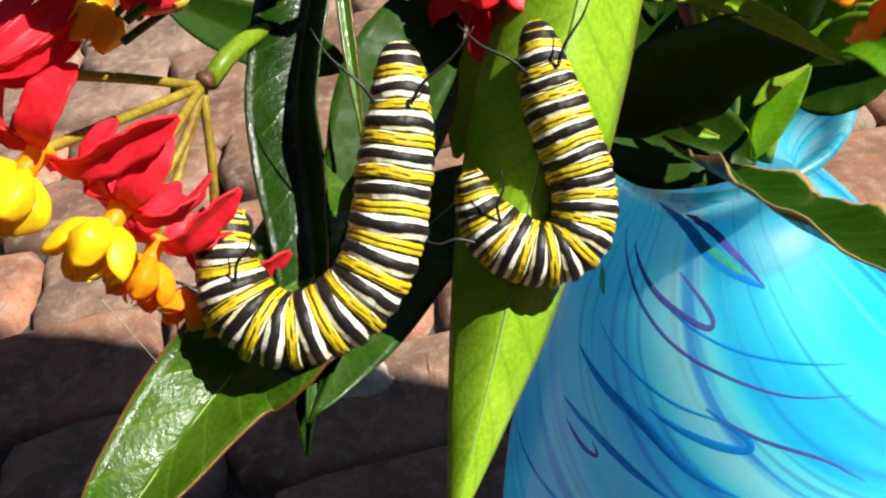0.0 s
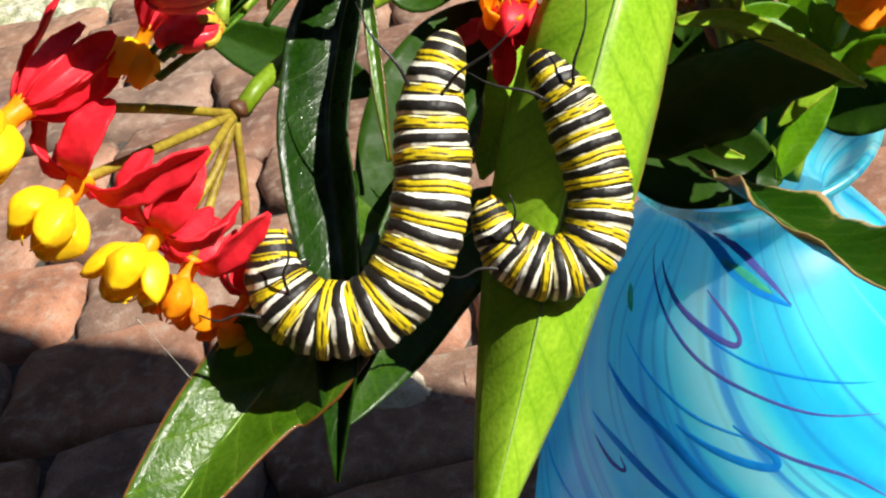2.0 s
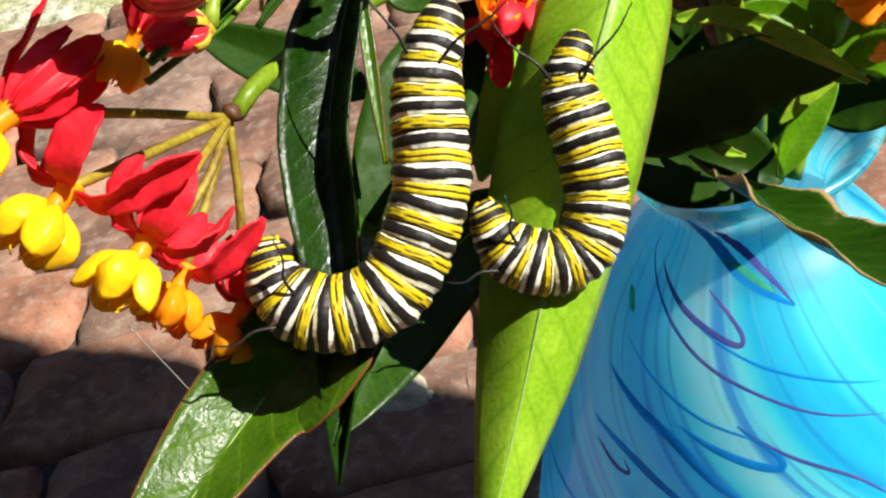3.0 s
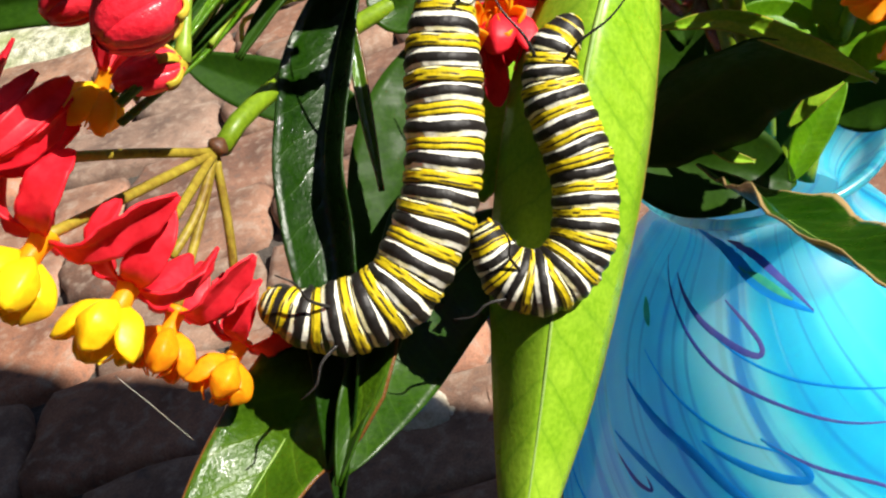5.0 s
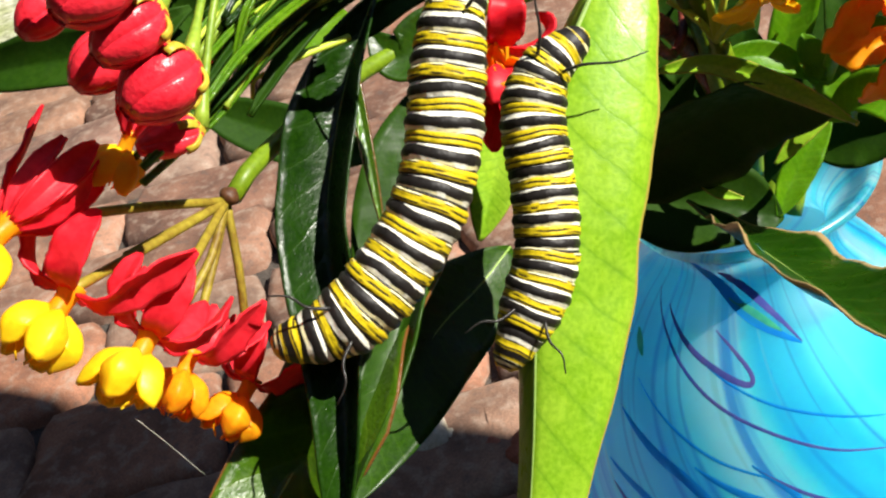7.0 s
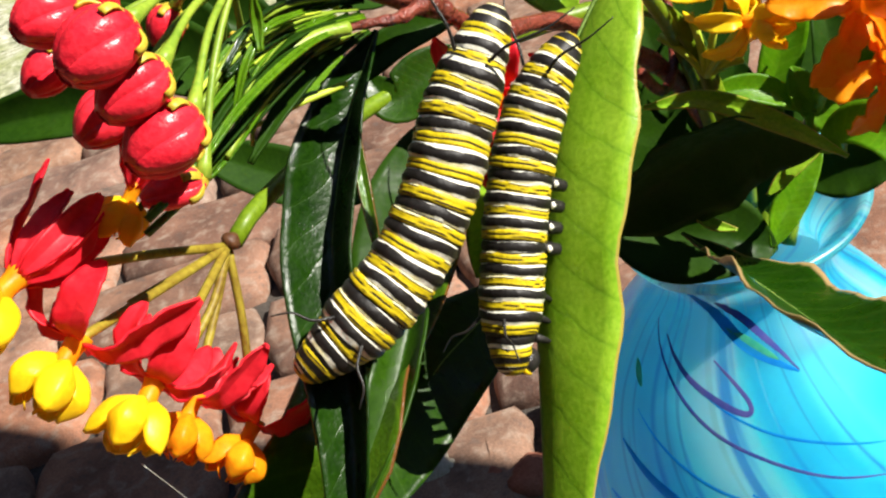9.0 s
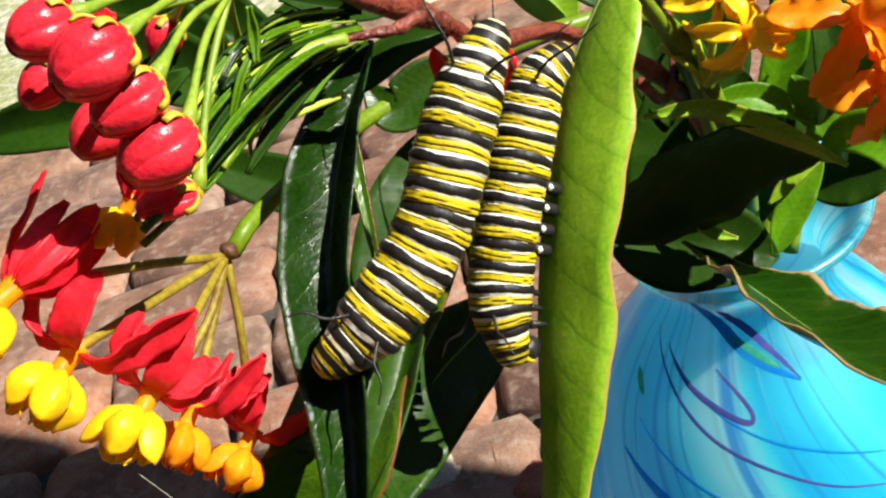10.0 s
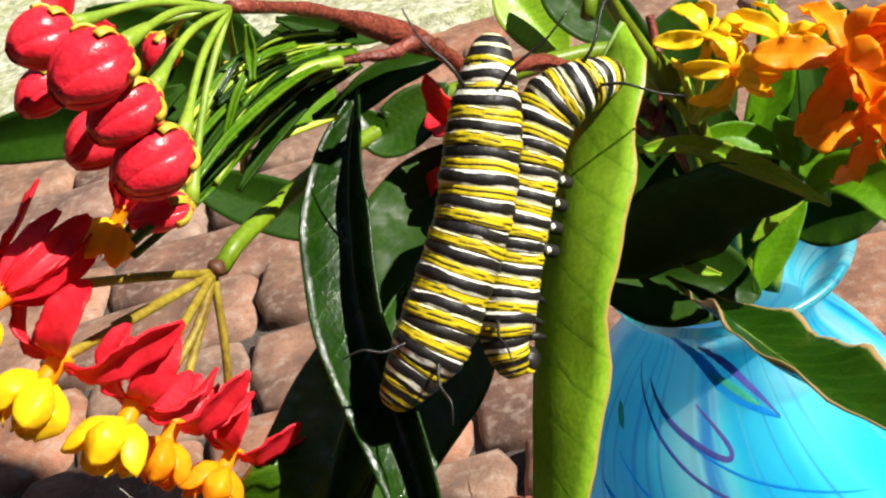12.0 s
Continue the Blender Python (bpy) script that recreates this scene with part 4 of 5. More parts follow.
        if k % 5 < 2:
            bm = bmesh.new()
            tube(bm, pts, rng.uniform(0.00018, 0.00034), 0.00014, 14, 7)
            part("stalk", bm, rng.choice((STEM_FRESH, STEM_PALE, STEM)), p)
        else:
            leaf(p, pts, rng.uniform(0.0005, 0.0013), (rng.uniform(-0.6, 0.6), -0.8, 0.6), rng.choice((LEAF_YOUNG, LEAF_SHADED, LEAF_YOUNG, LEAF_WET_SHADED, LEAF_HALF_SHADED, LEAF_SHADED)), fold=35, wave=0.06, seed=100 + k, peak=0.5, n=14, rib=False)
    bm = bmesh.new()
    tube(bm, [(-0.0021, 0.1079, 0.4775), (-0.0075, 0.1050, 0.4782), (-0.0111, 0.1021, 0.4787), (-0.0129, 0.1019, 0.4785), (-0.0136, 0.1009, 0.4769)], 0.00045, 0.00025, 20, 7)
    part("tendril", bm, STEM_PALE, p)
    return p


build_bud_sprig()

# leaves round the caterpillars
LEAVES = thing("milkweed_leaf_shoot", "milkweed shoot with long glossy green leaves", "plant")


ACROSS, TOEYE = Vector((0.956, -0.168, -0.239)), Vector((0.0, -0.819, 0.574))


def hang(top, bottom, turn):
    """The pose of a leaf that hangs from top towards bottom, turned by that many degrees round its midrib."""
    z = (Vector(bottom) - Vector(top)).normalized()
    y = TOEYE * math.cos(radians(turn)) - ACROSS * math.sin(radians(turn))
    y = (y - z * y.dot(z)).normalized()
    m = Matrix((y.cross(z), y, z)).transposed().to_4x4()
    m.translation = Vector(top)
    return m


def build_leaves():
    # broad leaf low on the shoot, and those behind the caterpillars, coloured as shaded
    fourth = leaf(LEAVES, [(0.0107, 0.1372, 0.4493), (0.0043, 0.1253, 0.4440), (-0.0041, 0.1136, 0.4425), (-0.0115, 0.1011, 0.4433), (-0.0179, 0.0887, 0.4428), (-0.0260, 0.0869, 0.4381), (-0.0341, 0.0769, 0.4368), (-0.0388, 0.0685, 0.4372), (-0.0425, 0.0618, 0.4374)], 0.0166, (-0.22, -0.74, 0.60), LEAF_OILY, fold=30, wave=0.05, seed=2, peak=0.58, blunt=0.7, n=44)
    leaf(LEAVES, [(0.0107, 0.1248, 0.4320), (0.0046, 0.1194, 0.4308), (-0.0014, 0.1144, 0.4306), (-0.0062, 0.1089, 0.4303), (-0.0109, 0.1023, 0.4292), (-0.0151, 0.0958, 0.4285), (-0.0191, 0.0885, 0.4276)], 0.0150, (0.1, -0.75, 0.6), LEAF_HALF_SHADED, fold=14, wave=0.04, seed=6, peak=0.40)
    leaf(LEAVES, [(0.0120, 0.1327, 0.4584), (0.0056, 0.1259, 0.4549), (-0.0009, 0.1182, 0.4508), (-0.0062, 0.1112, 0.4454), (-0.0114, 0.1047, 0.4402)], 0.0140, (0.1, -0.75, 0.6), LEAF_SHADED, fold=12, wave=0.04, seed=16, peak=0.45)
    leaf(LEAVES, [(0.0003, 0.1129, 0.4502), (-0.0044, 0.1035, 0.4455), (-0.0094, 0.0949, 0.4415), (-0.0148, 0.0874, 0.4377), (-0.0187, 0.0807, 0.4341)], 0.0082, (-0.25, -0.8, 0.4), LEAF_HALF_SHADED, fold=46, wave=0.08, seed=7, peak=0.4)
    leaf(LEAVES, [(-0.0050, 0.1450, 0.4421), (-0.0128, 0.1477, 0.4459), (-0.0235, 0.1517, 0.4516), (-0.0309, 0.1551, 0.4565)], 0.0100, TOCAM, LEAF_SHADED, seed=4)
    leaf(LEAVES, [(-0.0028, 0.1253, 0.4709), (-0.0039, 0.1192, 0.4638), (-0.0047, 0.1139, 0.4582), (-0.0055, 0.1080, 0.4513)], 0.0020, TOCAM, LEAF, seed=5, fold=30)
    leaf(LEAVES, [(0.0137, 0.1368, 0.4657), (0.0076, 0.1351, 0.4630), (0.0028, 0.1343, 0.4617), (0.0000, 0.1369, 0.4658)], 0.0085, TOCAM, LEAF_HALF_SHADED, seed=8)
    # paler leaves far up behind
    leaf(LEAVES, [(0.0288, 0.1664, 0.4695), (0.0323, 0.1622, 0.4628), (0.0357, 0.1576, 0.4552)], 0.0120, TOCAM, LEAF_PALE, seed=9)
    leaf(LEAVES, [(0.0351, 0.1592, 0.4716), (0.0392, 0.1546, 0.4641), (0.0446, 0.1507, 0.4580)], 0.0110, TOCAM, LEAF_SHADED, seed=10)
    leaf(LEAVES, [(0.0196, 0.1372, 0.4503), (0.0118, 0.1307, 0.4411), (0.0066, 0.1257, 0.4340)], 0.0090, TOCAM, LEAF_PALE, seed=15)
    # the leaf that hangs behind the first caterpillar, its shade put into the green
    first = leaf(LEAVES, [(0, 0, 0), (-0.0026, 0.0, 0.009), (-0.0040, 0.0, 0.019), (-0.0042, 0.0, 0.029), (-0.0022, 0.0, 0.039), (-0.0003, 0.0, 0.051), (0, 0, 0.068)], 0.0140, (0, 1, 0), LEAF_WET_SHADED, fold=52, wave=0.05, seed=1, peak=0.34, blunt=0.8)
    # the long pale leaf beside the second one, seen from below
    second = leaf(LEAVES, [(0, 0, 0), (-0.0022, 0.0035, 0.010), (-0.0028, 0.0055, 0.022), (-0.0022, 0.0050, 0.042), (-0.0010, 0.0025, 0.062), (0, 0, 0.088)], 0.0250, (0, 1, 0), LEAF_PALE, fold=-43, wave=0.05, seed=3, peak=0.34, blunt=0.95, base=0.45)
    bm = bmesh.new()
    tube(bm, [(0.0317, 0.1210, 0.4757), (0.0347, 0.1256, 0.4781), (0.0390, 0.1339, 0.4705), (0.0535, 0.1563, 0.4407), (0.0624, 0.1639, 0.3993)], 0.0010, 0.0018, 30)
    part("stem", bm, STEM, LEAVES)
    flower(LEAVES, (0.0159, 0.1253, 0.4629), (-0.2, -0.6, -0.6), 0.0115, 0.4, 21, None, RED, 0.5)
    flower(LEAVES, (0.0131, 0.1233, 0.4574), (0.1, -0.4, 0.8), 0.0085, 1.0, 22, None, ORANGE, 0.5)
    return first, second, fourth


FIRST_LEAF, SECOND_LEAF, FOURTH_LEAF = build_leaves()

BOUQUET = thing("milkweed_bouquet", "bunch of milkweed leaves, many coloured as shaded, and orange flowers in the vase", "plant")


def build_bouquet():
    leaf(BOUQUET, [(0.0444, 0.1459, 0.4153), (0.0465, 0.1365, 0.4157), (0.0463, 0.1192, 0.4221), (0.0454, 0.0946, 0.4316), (0.0472, 0.0778, 0.4367), (0.0485, 0.0662, 0.4401)], 0.0180, (0.28, -0.46, 0.84), LEAF_RIM, fold=24, wave=0.10, seed=11, peak=0.5, blunt=0.5, base=1.1)
    # the darkest blades here carry the bouquet's inner shade in their colour
    for k, (w, mat, pts, face) in enumerate((
        (0.0038, LEAF_PALE, ((0.0411, 0.1450, 0.4422), (0.0503, 0.1415, 0.4419), (0.0585, 0.1328, 0.4387), (0.0646, 0.1240, 0.4352)), (-0.3, -0.75, 0.7)),
        (0.0240, LEAF_SHADED, ((0.0312, 0.1499, 0.4183), (0.0447, 0.1483, 0.4263), (0.0556, 0.1427, 0.4333), (0.0653, 0.1324, 0.4328)), (-0.2, -0.8, -0.3)),
        (0.0200, LEAF_SHADED, ((0.0338, 0.1589, 0.4169), (0.0420, 0.1527, 0.4124), (0.0519, 0.1480, 0.4102), (0.0611, 0.1452, 0.4059)), TOCAM),
        (0.0220, LEAF_SHADED, ((0.0627, 0.1614, 0.3948), (0.0607, 0.1650, 0.4058), (0.0629, 0.1690, 0.4200), (0.0677, 0.1716, 0.4321)), TOCAM),
        (0.0180, LEAF_SHADED, ((0.0428, 0.1681, 0.4052), (0.0507, 0.1718, 0.4165), (0.0569, 0.1744, 0.4285), (0.0609, 0.1770, 0.4406)), TOCAM),
        (0.0025, LEAF_PALE, ((0.0468, 0.1502, 0.4190), (0.0497, 0.1463, 0.4153), (0.0536, 0.1437, 0.4139)), TOCAM),
        (0.0066, LEAF_BRIGHT, ((0.0601, 0.1454, 0.4062), (0.0648, 0.1486, 0.4113), (0.0713, 0.1521, 0.4169), (0.0748, 0.1538, 0.4196)), TOCAM),
        (0.0030, LEAF_PALE, ((0.0614, 0.1481, 0.4157), (0.0666, 0.1487, 0.4192), (0.0726, 0.1486, 0.4218)), TOCAM),
        (0.0100, LEAF_BRIGHT, ((0.0703, 0.1460, 0.4229), (0.0748, 0.1422, 0.4275), (0.0763, 0.1337, 0.4298), (0.0776, 0.1231, 0.4260)), (-0.2, -0.6, 0.7)),
        (0.0110, LEAF_SHADED, ((0.0727, 0.1575, 0.4096), (0.0794, 0.1526, 0.4124), (0.0878, 0.1478, 0.4155)), TOCAM),
        (0.0060, LEAF_BRIGHT, ((0.0758, 0.1664, 0.4291), (0.0760, 0.1639, 0.4252), (0.0754, 0.1611, 0.4207)), TOCAM),
        (0.0100, LEAF_BRIGHT, ((0.0764, 0.1616, 0.4163), (0.0821, 0.1654, 0.4224), (0.0881, 0.1636, 0.4248), (0.0939, 0.1582, 0.4215)), TOCAM),
        (0.0090, LEAF_BRIGHT, ((0.0688, 0.1667, 0.4191), (0.0742, 0.1692, 0.4284), (0.0780, 0.1719, 0.4379), (0.0800, 0.1753, 0.4485)), TOCAM),
        (0.0100, LEAF_SHADED, ((0.0860, 0.1662, 0.4026), (0.0868, 0.1723, 0.4228), (0.0882, 0.1798, 0.4400)), TOCAM),
        (0.0140, LEAF_SHADED, ((0.0532, 0.1726, 0.4231), (0.0534, 0.1774, 0.4359), (0.0519, 0.1810, 0.4469), (0.0515, 0.1843, 0.4574)), TOCAM),
        # two broad dark blades added to stand for the deep shade behind the flowers
        (0.0300, LEAF_SHADED, ((0.0465, 0.1806, 0.4093), (0.0571, 0.1854, 0.4223), (0.0654, 0.1897, 0.4345), (0.0715, 0.1936, 0.4460)), TOCAM),
        (0.0280, LEAF_SHADED, ((0.0806, 0.1732, 0.3979), (0.0895, 0.1790, 0.4125), (0.0956, 0.1844, 0.4263), (0.0996, 0.1886, 0.4383)), TOCAM),
        (0.0060, LEAF_BRIGHT, ((0.0572, 0.1661, 0.4285), (0.0679, 0.1654, 0.4274), (0.0777, 0.1613, 0.4210)), TOCAM),
    )):
        leaf(BOUQUET, list(pts), w, face, mat, fold=22, wave=0.05, seed=60 + k, peak=0.45, n=24)
    for a, b, c in (((0.0637, 0.1612, 0.3945), (0.0728, 0.1685, 0.4167), (0.0796, 0.1782, 0.4478)), ((0.0627, 0.1614, 0.3948), (0.0631, 0.1659, 0.4125), (0.0555, 0.1557, 0.4383)), ((0.0695, 0.1608, 0.3939), (0.0786, 0.1662, 0.4158), (0.0771, 0.1445, 0.4469))):
        bm = bmesh.new()
        tube(bm, [a, b, c], 0.0017, 0.0012, 20)
        part("stem", bm, STEM, BOUQUET)
    bm = bmesh.new()
    tube(bm, [(0.0417, 0.1454, 0.4481), (0.0460, 0.1496, 0.4416), (0.0502, 0.1551, 0.4426), (0.0530, 0.1622, 0.4486), (0.0538, 0.1665, 0.4554)], 0.0010, 0.0008, 20)
    part("petiole", bm, STEM_RED, BOUQUET)
    hub = (0.0533, 0.1484, 0.4424)
    for k, (x, size) in enumerate((((0.0561, 0.1367, 0.4554), 0.0085), ((0.0558, 0.1451, 0.4582), 0.0080), ((0.0655, 0.1404, 0.4561), 0.0080), ((0.0483, 0.1542, 0.4490), 0.0), ((0.0520, 0.1489, 0.4538), 0.0), ((0.0580, 0.1438, 0.4457), 0.0))):
        bm = bmesh.new()
        mid = Vector(hub).lerp(Vector(x), 0.5) + Vector((0, -0.001, 0.001))
        tube(bm, [hub, tuple(mid), x], 0.0006, 0.0007, 12, 8)
        part("pedicel", bm, STEM_PALE, BOUQUET)
        if size:
            flower(BOUQUET, x, (0.45, -0.7, 0.05), size, 0.5 * k, 70 + k, YELLOW, YELLOW, 0.8)
    for k, (x, ax) in enumerate((((0.0692, 0.1275, 0.4566), (0.3, -0.75, 0.5)), ((0.0726, 0.1276, 0.4463), (0.4, -0.7, 0.2)), ((0.0999, 0.1536, 0.4484), (0.4, -0.8, 0.4)))):
        flower(BOUQUET, x, ax, 0.0135, 0.4 * k, 80 + k, ORANGE, ORANGE, 0.45)


build_bouquet()


def build_thread():
    t = thing("spider_thread", "thin pale spider thread between flower and leaf", "thread")
    bm = bmesh.new()
    tube(bm, [(-0.0314, 0.0753, 0.4609), (-0.0320, 0.0809, 0.4517), (-0.0329, 0.0881, 0.4398)], 0.00004, 0.00004, 12, 5)
    part("strand", bm, SPOT, t)


build_thread()


def motions():
    bend("a", 0.0, (0.0004, 0.1006, 0.4644), (-0.0010, 0.0970, 0.4596), (-0.0034, 0.0929, 0.4541), (-0.0059, 0.0893, 0.4490), (-0.0103, 0.0863, 0.4448), (-0.0176, 0.0854, 0.4432), (-0.0223, 0.0879, 0.4461), (-0.0227, 0.0916, 0.4509), (-0.0211, 0.0936, 0.4537))
    bend("a", 1.0, (0.0024, 0.0981, 0.4669), (0.0006, 0.0967, 0.4648), (-0.0008, 0.0943, 0.4616), (-0.0020, 0.0912, 0.4573), (-0.0042, 0.0878, 0.4526), (-0.0086, 0.0843, 0.4476), (-0.0152, 0.0834, 0.4458), (-0.0194, 0.0853, 0.4481), (-0.0208, 0.0886, 0.4523), (-0.0195, 0.0907, 0.4554))
    bend("a", 2.5, (0.0046, 0.0997, 0.4700), (0.0029, 0.0984, 0.4683), (0.0007, 0.0955, 0.4642), (-0.0006, 0.0916, 0.4589), (-0.0029, 0.0883, 0.4542), (-0.0084, 0.0846, 0.4491), (-0.0148, 0.0842, 0.4484), (-0.0185, 0.0856, 0.4503), (-0.0201, 0.0881, 0.4536), (-0.0189, 0.0897, 0.4558))
    bend("a", 4.5, (0.0077, 0.1097, 0.4745), (0.0056, 0.1074, 0.4714), (0.0036, 0.1044, 0.4672), (0.0025, 0.1010, 0.4624), (0.0010, 0.0975, 0.4576), (-0.0017, 0.0941, 0.4529), (-0.0072, 0.0906, 0.4481), (-0.0149, 0.0902, 0.4476), (-0.0184, 0.0915, 0.4494), (-0.0196, 0.0931, 0.4518))
    bend("a", 5.5, (0.0101, 0.1082, 0.4773), (0.0086, 0.1059, 0.4741), (0.0066, 0.1030, 0.4699), (0.0048, 0.0997, 0.4651), (0.0027, 0.0964, 0.4605), (-0.0004, 0.0933, 0.4561), (-0.0061, 0.0903, 0.4518), (-0.0116, 0.0895, 0.4507), (-0.0161, 0.0898, 0.4510), (-0.0192, 0.0907, 0.4524))
    bend("a", 6.0, (0.0100, 0.1080, 0.4788), (0.0081, 0.1058, 0.4756), (0.0055, 0.1030, 0.4715), (0.0038, 0.0997, 0.4668), (0.0019, 0.0964, 0.4620), (-0.0008, 0.0933, 0.4575), (-0.0054, 0.0908, 0.4538), (-0.0123, 0.0894, 0.4518), (-0.0162, 0.0896, 0.4521), (-0.0190, 0.0902, 0.4529))
    bend("a", 6.5, (0.0094, 0.1085, 0.4805), (0.0074, 0.1061, 0.4768), (0.0055, 0.1032, 0.4726), (0.0041, 0.0999, 0.4677), (0.0020, 0.0967, 0.4629), (-0.0008, 0.0936, 0.4584), (-0.0056, 0.0908, 0.4542), (-0.0110, 0.0897, 0.4525), (-0.0151, 0.0898, 0.4525), (-0.0189, 0.0904, 0.4534))
    bend("a", 7.0, (0.0126, 0.1065, 0.4818), (0.0096, 0.1042, 0.4783), (0.0069, 0.1007, 0.4732), (0.0046, 0.0972, 0.4681), (0.0014, 0.0938, 0.4631), (-0.0033, 0.0911, 0.4590), (-0.0097, 0.0886, 0.4554), (-0.0151, 0.0880, 0.4544), (-0.0184, 0.0883, 0.4549))
    bend("a", 9.0, (0.0150, 0.1030, 0.4814), (0.0120, 0.1010, 0.4782), (0.0085, 0.0986, 0.4743), (0.0053, 0.0957, 0.4698), (0.0015, 0.0930, 0.4654), (-0.0036, 0.0905, 0.4614), (-0.0100, 0.0886, 0.4583), (-0.0154, 0.0875, 0.4564))
    bend("a", 10.0, (0.0153, 0.1022, 0.4811), (0.0130, 0.1009, 0.4791), (0.0095, 0.0985, 0.4752), (0.0062, 0.0957, 0.4708), (0.0029, 0.0929, 0.4663), (-0.0021, 0.0904, 0.4622), (-0.0081, 0.0884, 0.4589), (-0.0128, 0.0874, 0.4573))
    bend("a", 11.0, (0.0168, 0.1011, 0.4826), (0.0150, 0.0999, 0.4806), (0.0125, 0.0972, 0.4765), (0.0095, 0.0944, 0.4719), (0.0059, 0.0916, 0.4675), (0.0017, 0.0890, 0.4632), (-0.0036, 0.0865, 0.4593), (-0.0085, 0.0853, 0.4573))
    bend("a", 12.0, (0.0163, 0.1013, 0.4826), (0.0152, 0.1004, 0.4811), (0.0135, 0.0981, 0.4772), (0.0112, 0.0953, 0.4723), (0.0087, 0.0925, 0.4675), (0.0051, 0.0900, 0.4629), (0.0013, 0.0874, 0.4583), (-0.0029, 0.0856, 0.4550), (-0.0045, 0.0852, 0.4542))
    bend("b", 0.0, (0.0174, 0.1095, 0.4588), (0.0171, 0.1069, 0.4554), (0.0175, 0.1031, 0.4504), (0.0183, 0.0992, 0.4454), (0.0179, 0.0964, 0.4416), (0.0156, 0.0943, 0.4387), (0.0117, 0.0941, 0.4382), (0.0076, 0.0960, 0.4404), (0.0058, 0.0986, 0.4437), (0.0060, 0.1007, 0.4465))
    bend("b", 1.0, (0.0107, 0.1059, 0.4593), (0.0135, 0.1043, 0.4574), (0.0161, 0.1018, 0.4542), (0.0178, 0.0989, 0.4504), (0.0181, 0.0961, 0.4467), (0.0165, 0.0936, 0.4431), (0.0138, 0.0920, 0.4408), (0.0096, 0.0920, 0.4405), (0.0063, 0.0940, 0.4429), (0.0050, 0.0960, 0.4456), (0.0054, 0.0976, 0.4477))
    bend("b", 2.5, (0.0183, 0.1068, 0.4610), (0.0175, 0.1055, 0.4592), (0.0175, 0.1032, 0.4562), (0.0180, 0.1003, 0.4522), (0.0180, 0.0977, 0.4486), (0.0171, 0.0950, 0.4449), (0.0143, 0.0929, 0.4419), (0.0101, 0.0926, 0.4415), (0.0064, 0.0942, 0.4436), (0.0048, 0.0961, 0.4461), (0.0050, 0.0977, 0.4483))
    bend("b", 4.5, (0.0219, 0.1129, 0.4595), (0.0192, 0.1131, 0.4598), (0.0175, 0.1111, 0.4570), (0.0178, 0.1080, 0.4527), (0.0183, 0.1049, 0.4484), (0.0176, 0.1022, 0.4446), (0.0156, 0.0995, 0.4408), (0.0111, 0.0980, 0.4387), (0.0066, 0.0990, 0.4402), (0.0052, 0.1010, 0.4431), (0.0055, 0.1024, 0.4450))
    bend("b", 5.5, (0.0210, 0.1128, 0.4644), (0.0187, 0.1115, 0.4625), (0.0170, 0.1092, 0.4592), (0.0171, 0.1063, 0.4551), (0.0172, 0.1034, 0.4510), (0.0163, 0.1008, 0.4472), (0.0144, 0.0983, 0.4437), (0.0102, 0.0964, 0.4410), (0.0061, 0.0970, 0.4418), (0.0047, 0.0989, 0.4446), (0.0050, 0.1003, 0.4465))
    bend("b", 6.0, (0.0227, 0.1126, 0.4659), (0.0196, 0.1118, 0.4647), (0.0179, 0.1098, 0.4619), (0.0174, 0.1071, 0.4580), (0.0172, 0.1044, 0.4540), (0.0165, 0.1017, 0.4501), (0.0150, 0.0992, 0.4464), (0.0122, 0.0968, 0.4430), (0.0079, 0.0963, 0.4423), (0.0051, 0.0975, 0.4440), (0.0043, 0.0990, 0.4461))
    bend("b", 6.5, (0.0235, 0.1126, 0.4667), (0.0203, 0.1119, 0.4657), (0.0181, 0.1103, 0.4632), (0.0168, 0.1078, 0.4595), (0.0160, 0.1050, 0.4554), (0.0151, 0.1022, 0.4513), (0.0136, 0.0997, 0.4476), (0.0114, 0.0974, 0.4441), (0.0077, 0.0960, 0.4420), (0.0042, 0.0962, 0.4423), (0.0027, 0.0970, 0.4434))
    bend("b", 7.0, (0.0234, 0.1105, 0.4679), (0.0183, 0.1091, 0.4657), (0.0156, 0.1064, 0.4618), (0.0147, 0.1030, 0.4568), (0.0136, 0.0997, 0.4519), (0.0119, 0.0968, 0.4477), (0.0082, 0.0940, 0.4434), (0.0043, 0.0915, 0.4398))
    bend("b", 9.0, (0.0240, 0.1104, 0.4725), (0.0208, 0.1090, 0.4701), (0.0174, 0.1068, 0.4666), (0.0143, 0.1039, 0.4621), (0.0115, 0.1007, 0.4570), (0.0091, 0.0973, 0.4517), (0.0070, 0.0943, 0.4470), (0.0060, 0.0922, 0.4437))
    bend("b", 10.0, (0.0238, 0.1101, 0.4727), (0.0203, 0.1091, 0.4712), (0.0177, 0.1072, 0.4681), (0.0152, 0.1049, 0.4644), (0.0122, 0.1020, 0.4598), (0.0094, 0.0990, 0.4550), (0.0075, 0.0962, 0.4506), (0.0071, 0.0929, 0.4454))
    bend("b", 11.0, (0.0247, 0.1083, 0.4731), (0.0213, 0.1076, 0.4720), (0.0187, 0.1056, 0.4688), (0.0163, 0.1030, 0.4646), (0.0135, 0.1003, 0.4603), (0.0107, 0.0974, 0.4556), (0.0087, 0.0946, 0.4512), (0.0087, 0.0916, 0.4464))
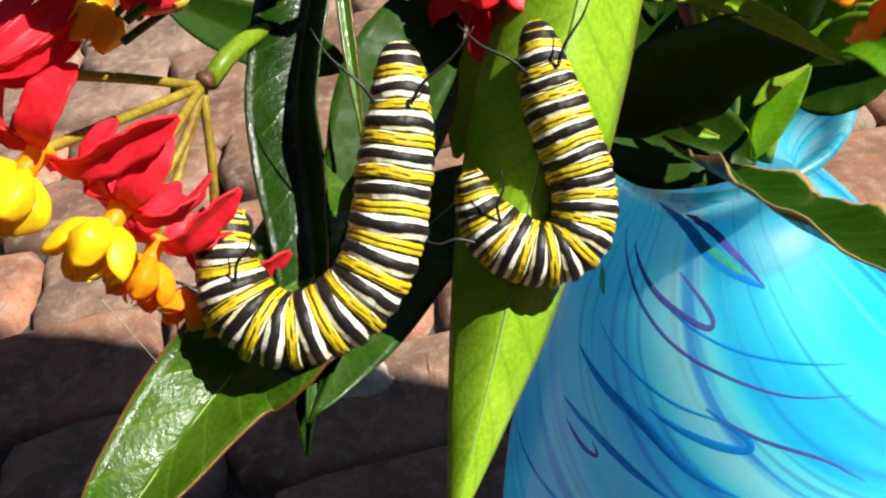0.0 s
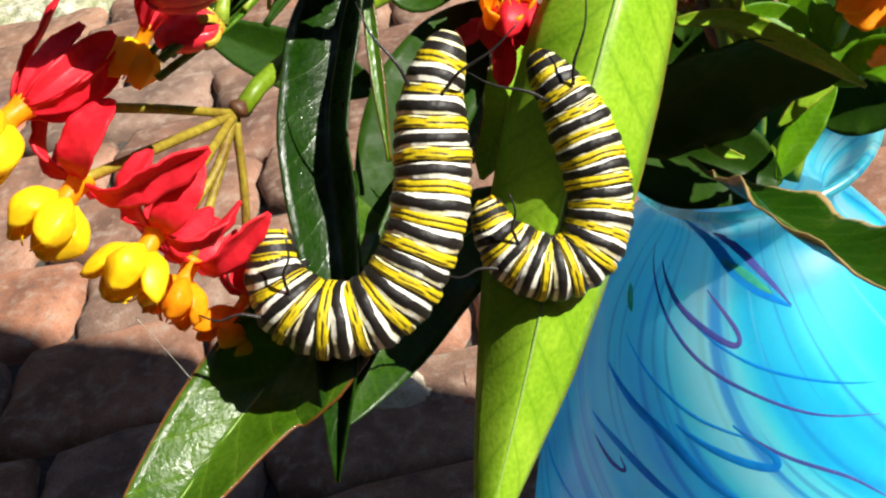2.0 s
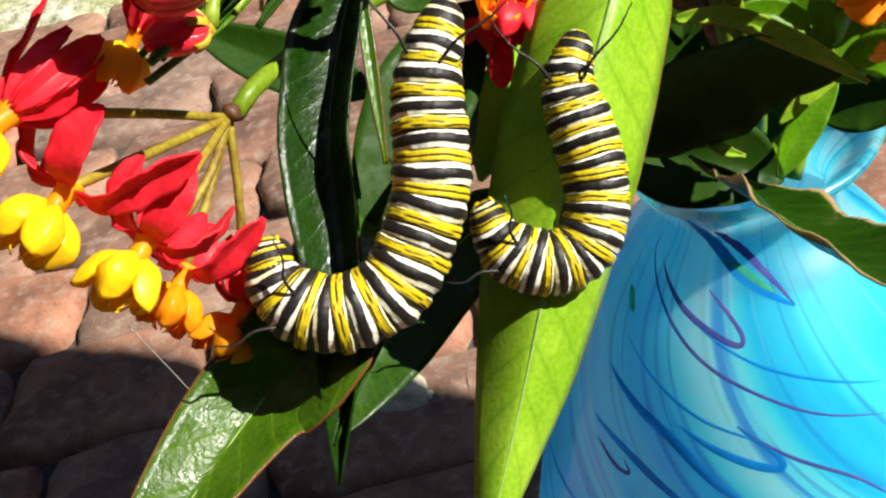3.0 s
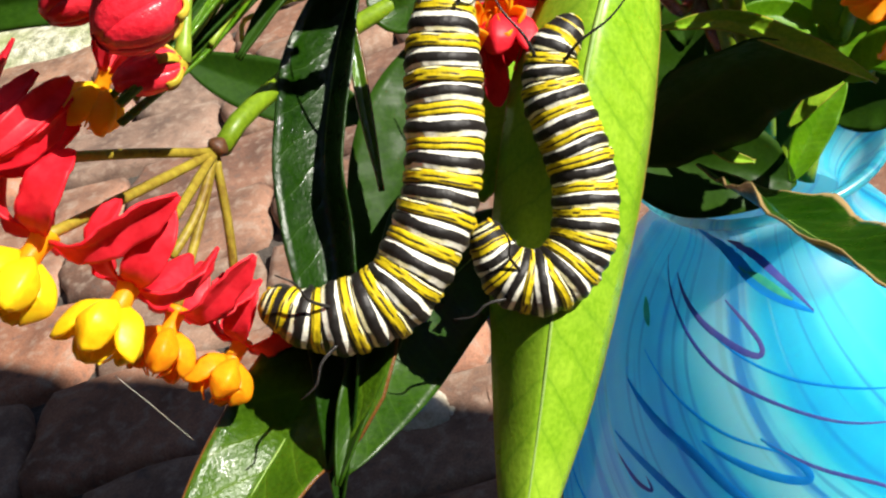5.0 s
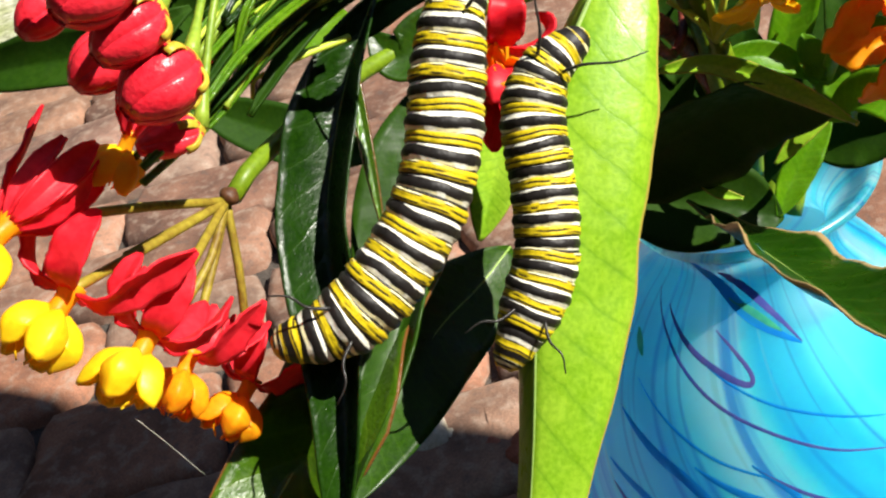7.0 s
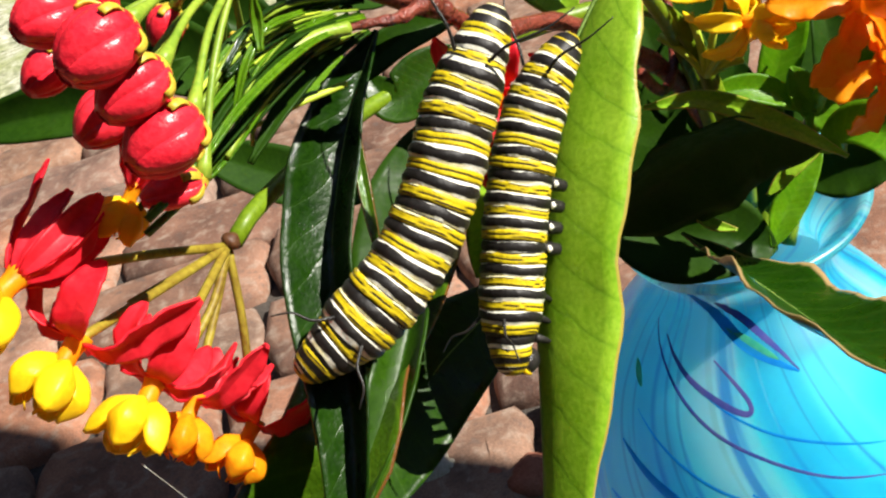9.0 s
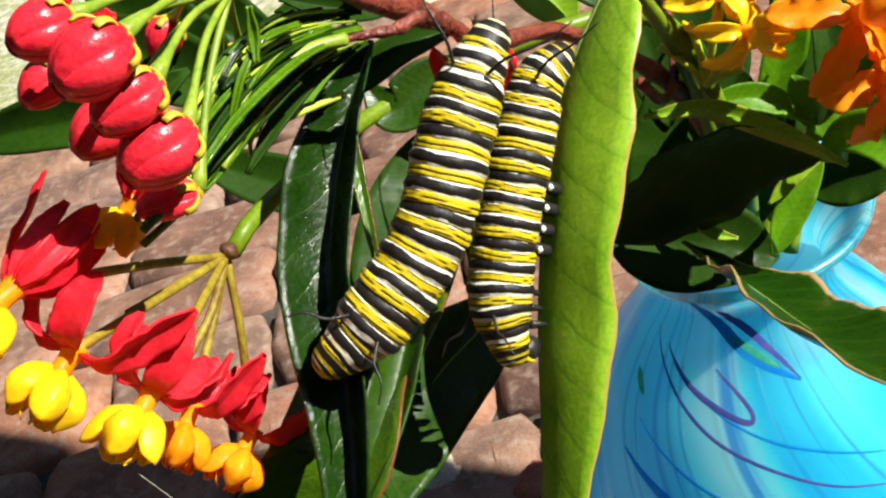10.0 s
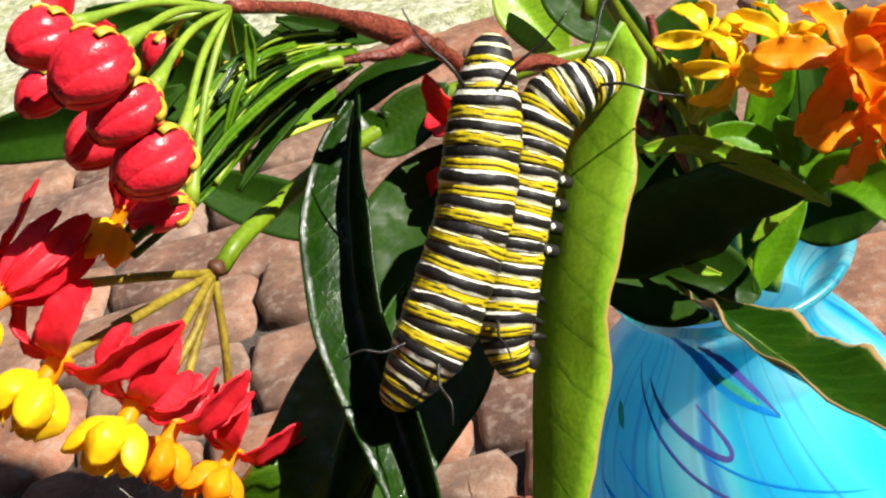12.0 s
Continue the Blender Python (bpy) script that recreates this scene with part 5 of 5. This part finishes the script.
    bend("b", 12.0, (0.0311, 0.1105, 0.4718), (0.0267, 0.1079, 0.4726), (0.0226, 0.1075, 0.4715), (0.0198, 0.1060, 0.4689), (0.0169, 0.1036, 0.4646), (0.0140, 0.1008, 0.4598), (0.0114, 0.0980, 0.4549), (0.0095, 0.0953, 0.4503), (0.0096, 0.0931, 0.4466))
    walk(FIRST_LEAF, [
        (0, hang((0.0003, 0.1249, 0.4768), (-0.0199, 0.0807, 0.4297), 15)),
        (2, hang((0.0007, 0.1215, 0.4783), (-0.0188, 0.0773, 0.4325), 15)),
        (4.5, hang((0.0022, 0.1259, 0.4753), (-0.0197, 0.0816, 0.4288), 15)),
        (7, hang((0.0024, 0.1202, 0.4771), (-0.0202, 0.0757, 0.4322), 15)),
        (9, hang((0.0032, 0.1190, 0.4782), (-0.0191, 0.0737, 0.4341), 15)),
        (10.5, hang((0.0025, 0.1174, 0.4790), (-0.0169, 0.0715, 0.4347), 15)),
        (11.5, hang((0.0015, 0.1174, 0.4774), (-0.0099, 0.0716, 0.4321), 15)),
        (12, hang((0.0010, 0.1169, 0.4765), (-0.0059, 0.0706, 0.4305), 15)),
    ])
    walk(SECOND_LEAF, [
        (0, hang((0.0366, 0.1278, 0.4698), (-0.0066, 0.0782, 0.4124), 2)),
        (2, hang((0.0362, 0.1229, 0.4710), (-0.0065, 0.0742, 0.4134), 3)),
        (5, hang((0.0348, 0.1261, 0.4681), (-0.0060, 0.0765, 0.4076), 6)),
        (7, hang((0.0334, 0.1210, 0.4734), (-0.0048, 0.0719, 0.4110), 40)),
        (9, hang((0.0335, 0.1195, 0.4766), (-0.0023, 0.0714, 0.4121), 86)),
        (10.5, hang((0.0342, 0.1184, 0.4777), (-0.0022, 0.0708, 0.4140), 94)),
        (11.5, hang((0.0342, 0.1177, 0.4755), (-0.0017, 0.0711, 0.4128), 95)),
        (12, hang((0.0349, 0.1165, 0.4755), (-0.0006, 0.0717, 0.4131), 95)),
    ])
    # the low leaf sinks back and swings towards the upright
    pivot, aside, axis = Vector((-0.0179, 0.0887, 0.4428)), Vector((0.0012, 0.0034, -0.0034)), TOEYE
    rows = []
    for t, k in ((0.0, 0.0), (2.5, 0.1), (4.5, 0.9), (6.0, 1.0), (12.0, 1.1)):
        rows.append((t, Matrix.Translation(pivot + aside * k) @ Matrix.Rotation(radians(5 * k), 4, axis) @ Matrix.Translation(-pivot)))
    walk(FOURTH_LEAF, rows)
    crawl("a", CAT_A[1], (0.25, 0.8, -0.45), (0.25, 0.8, -0.45))
    crawl("b", CAT_B[1], (0.2, 0.9, -0.42), (0.8, 0.6, -0.3))


motions()
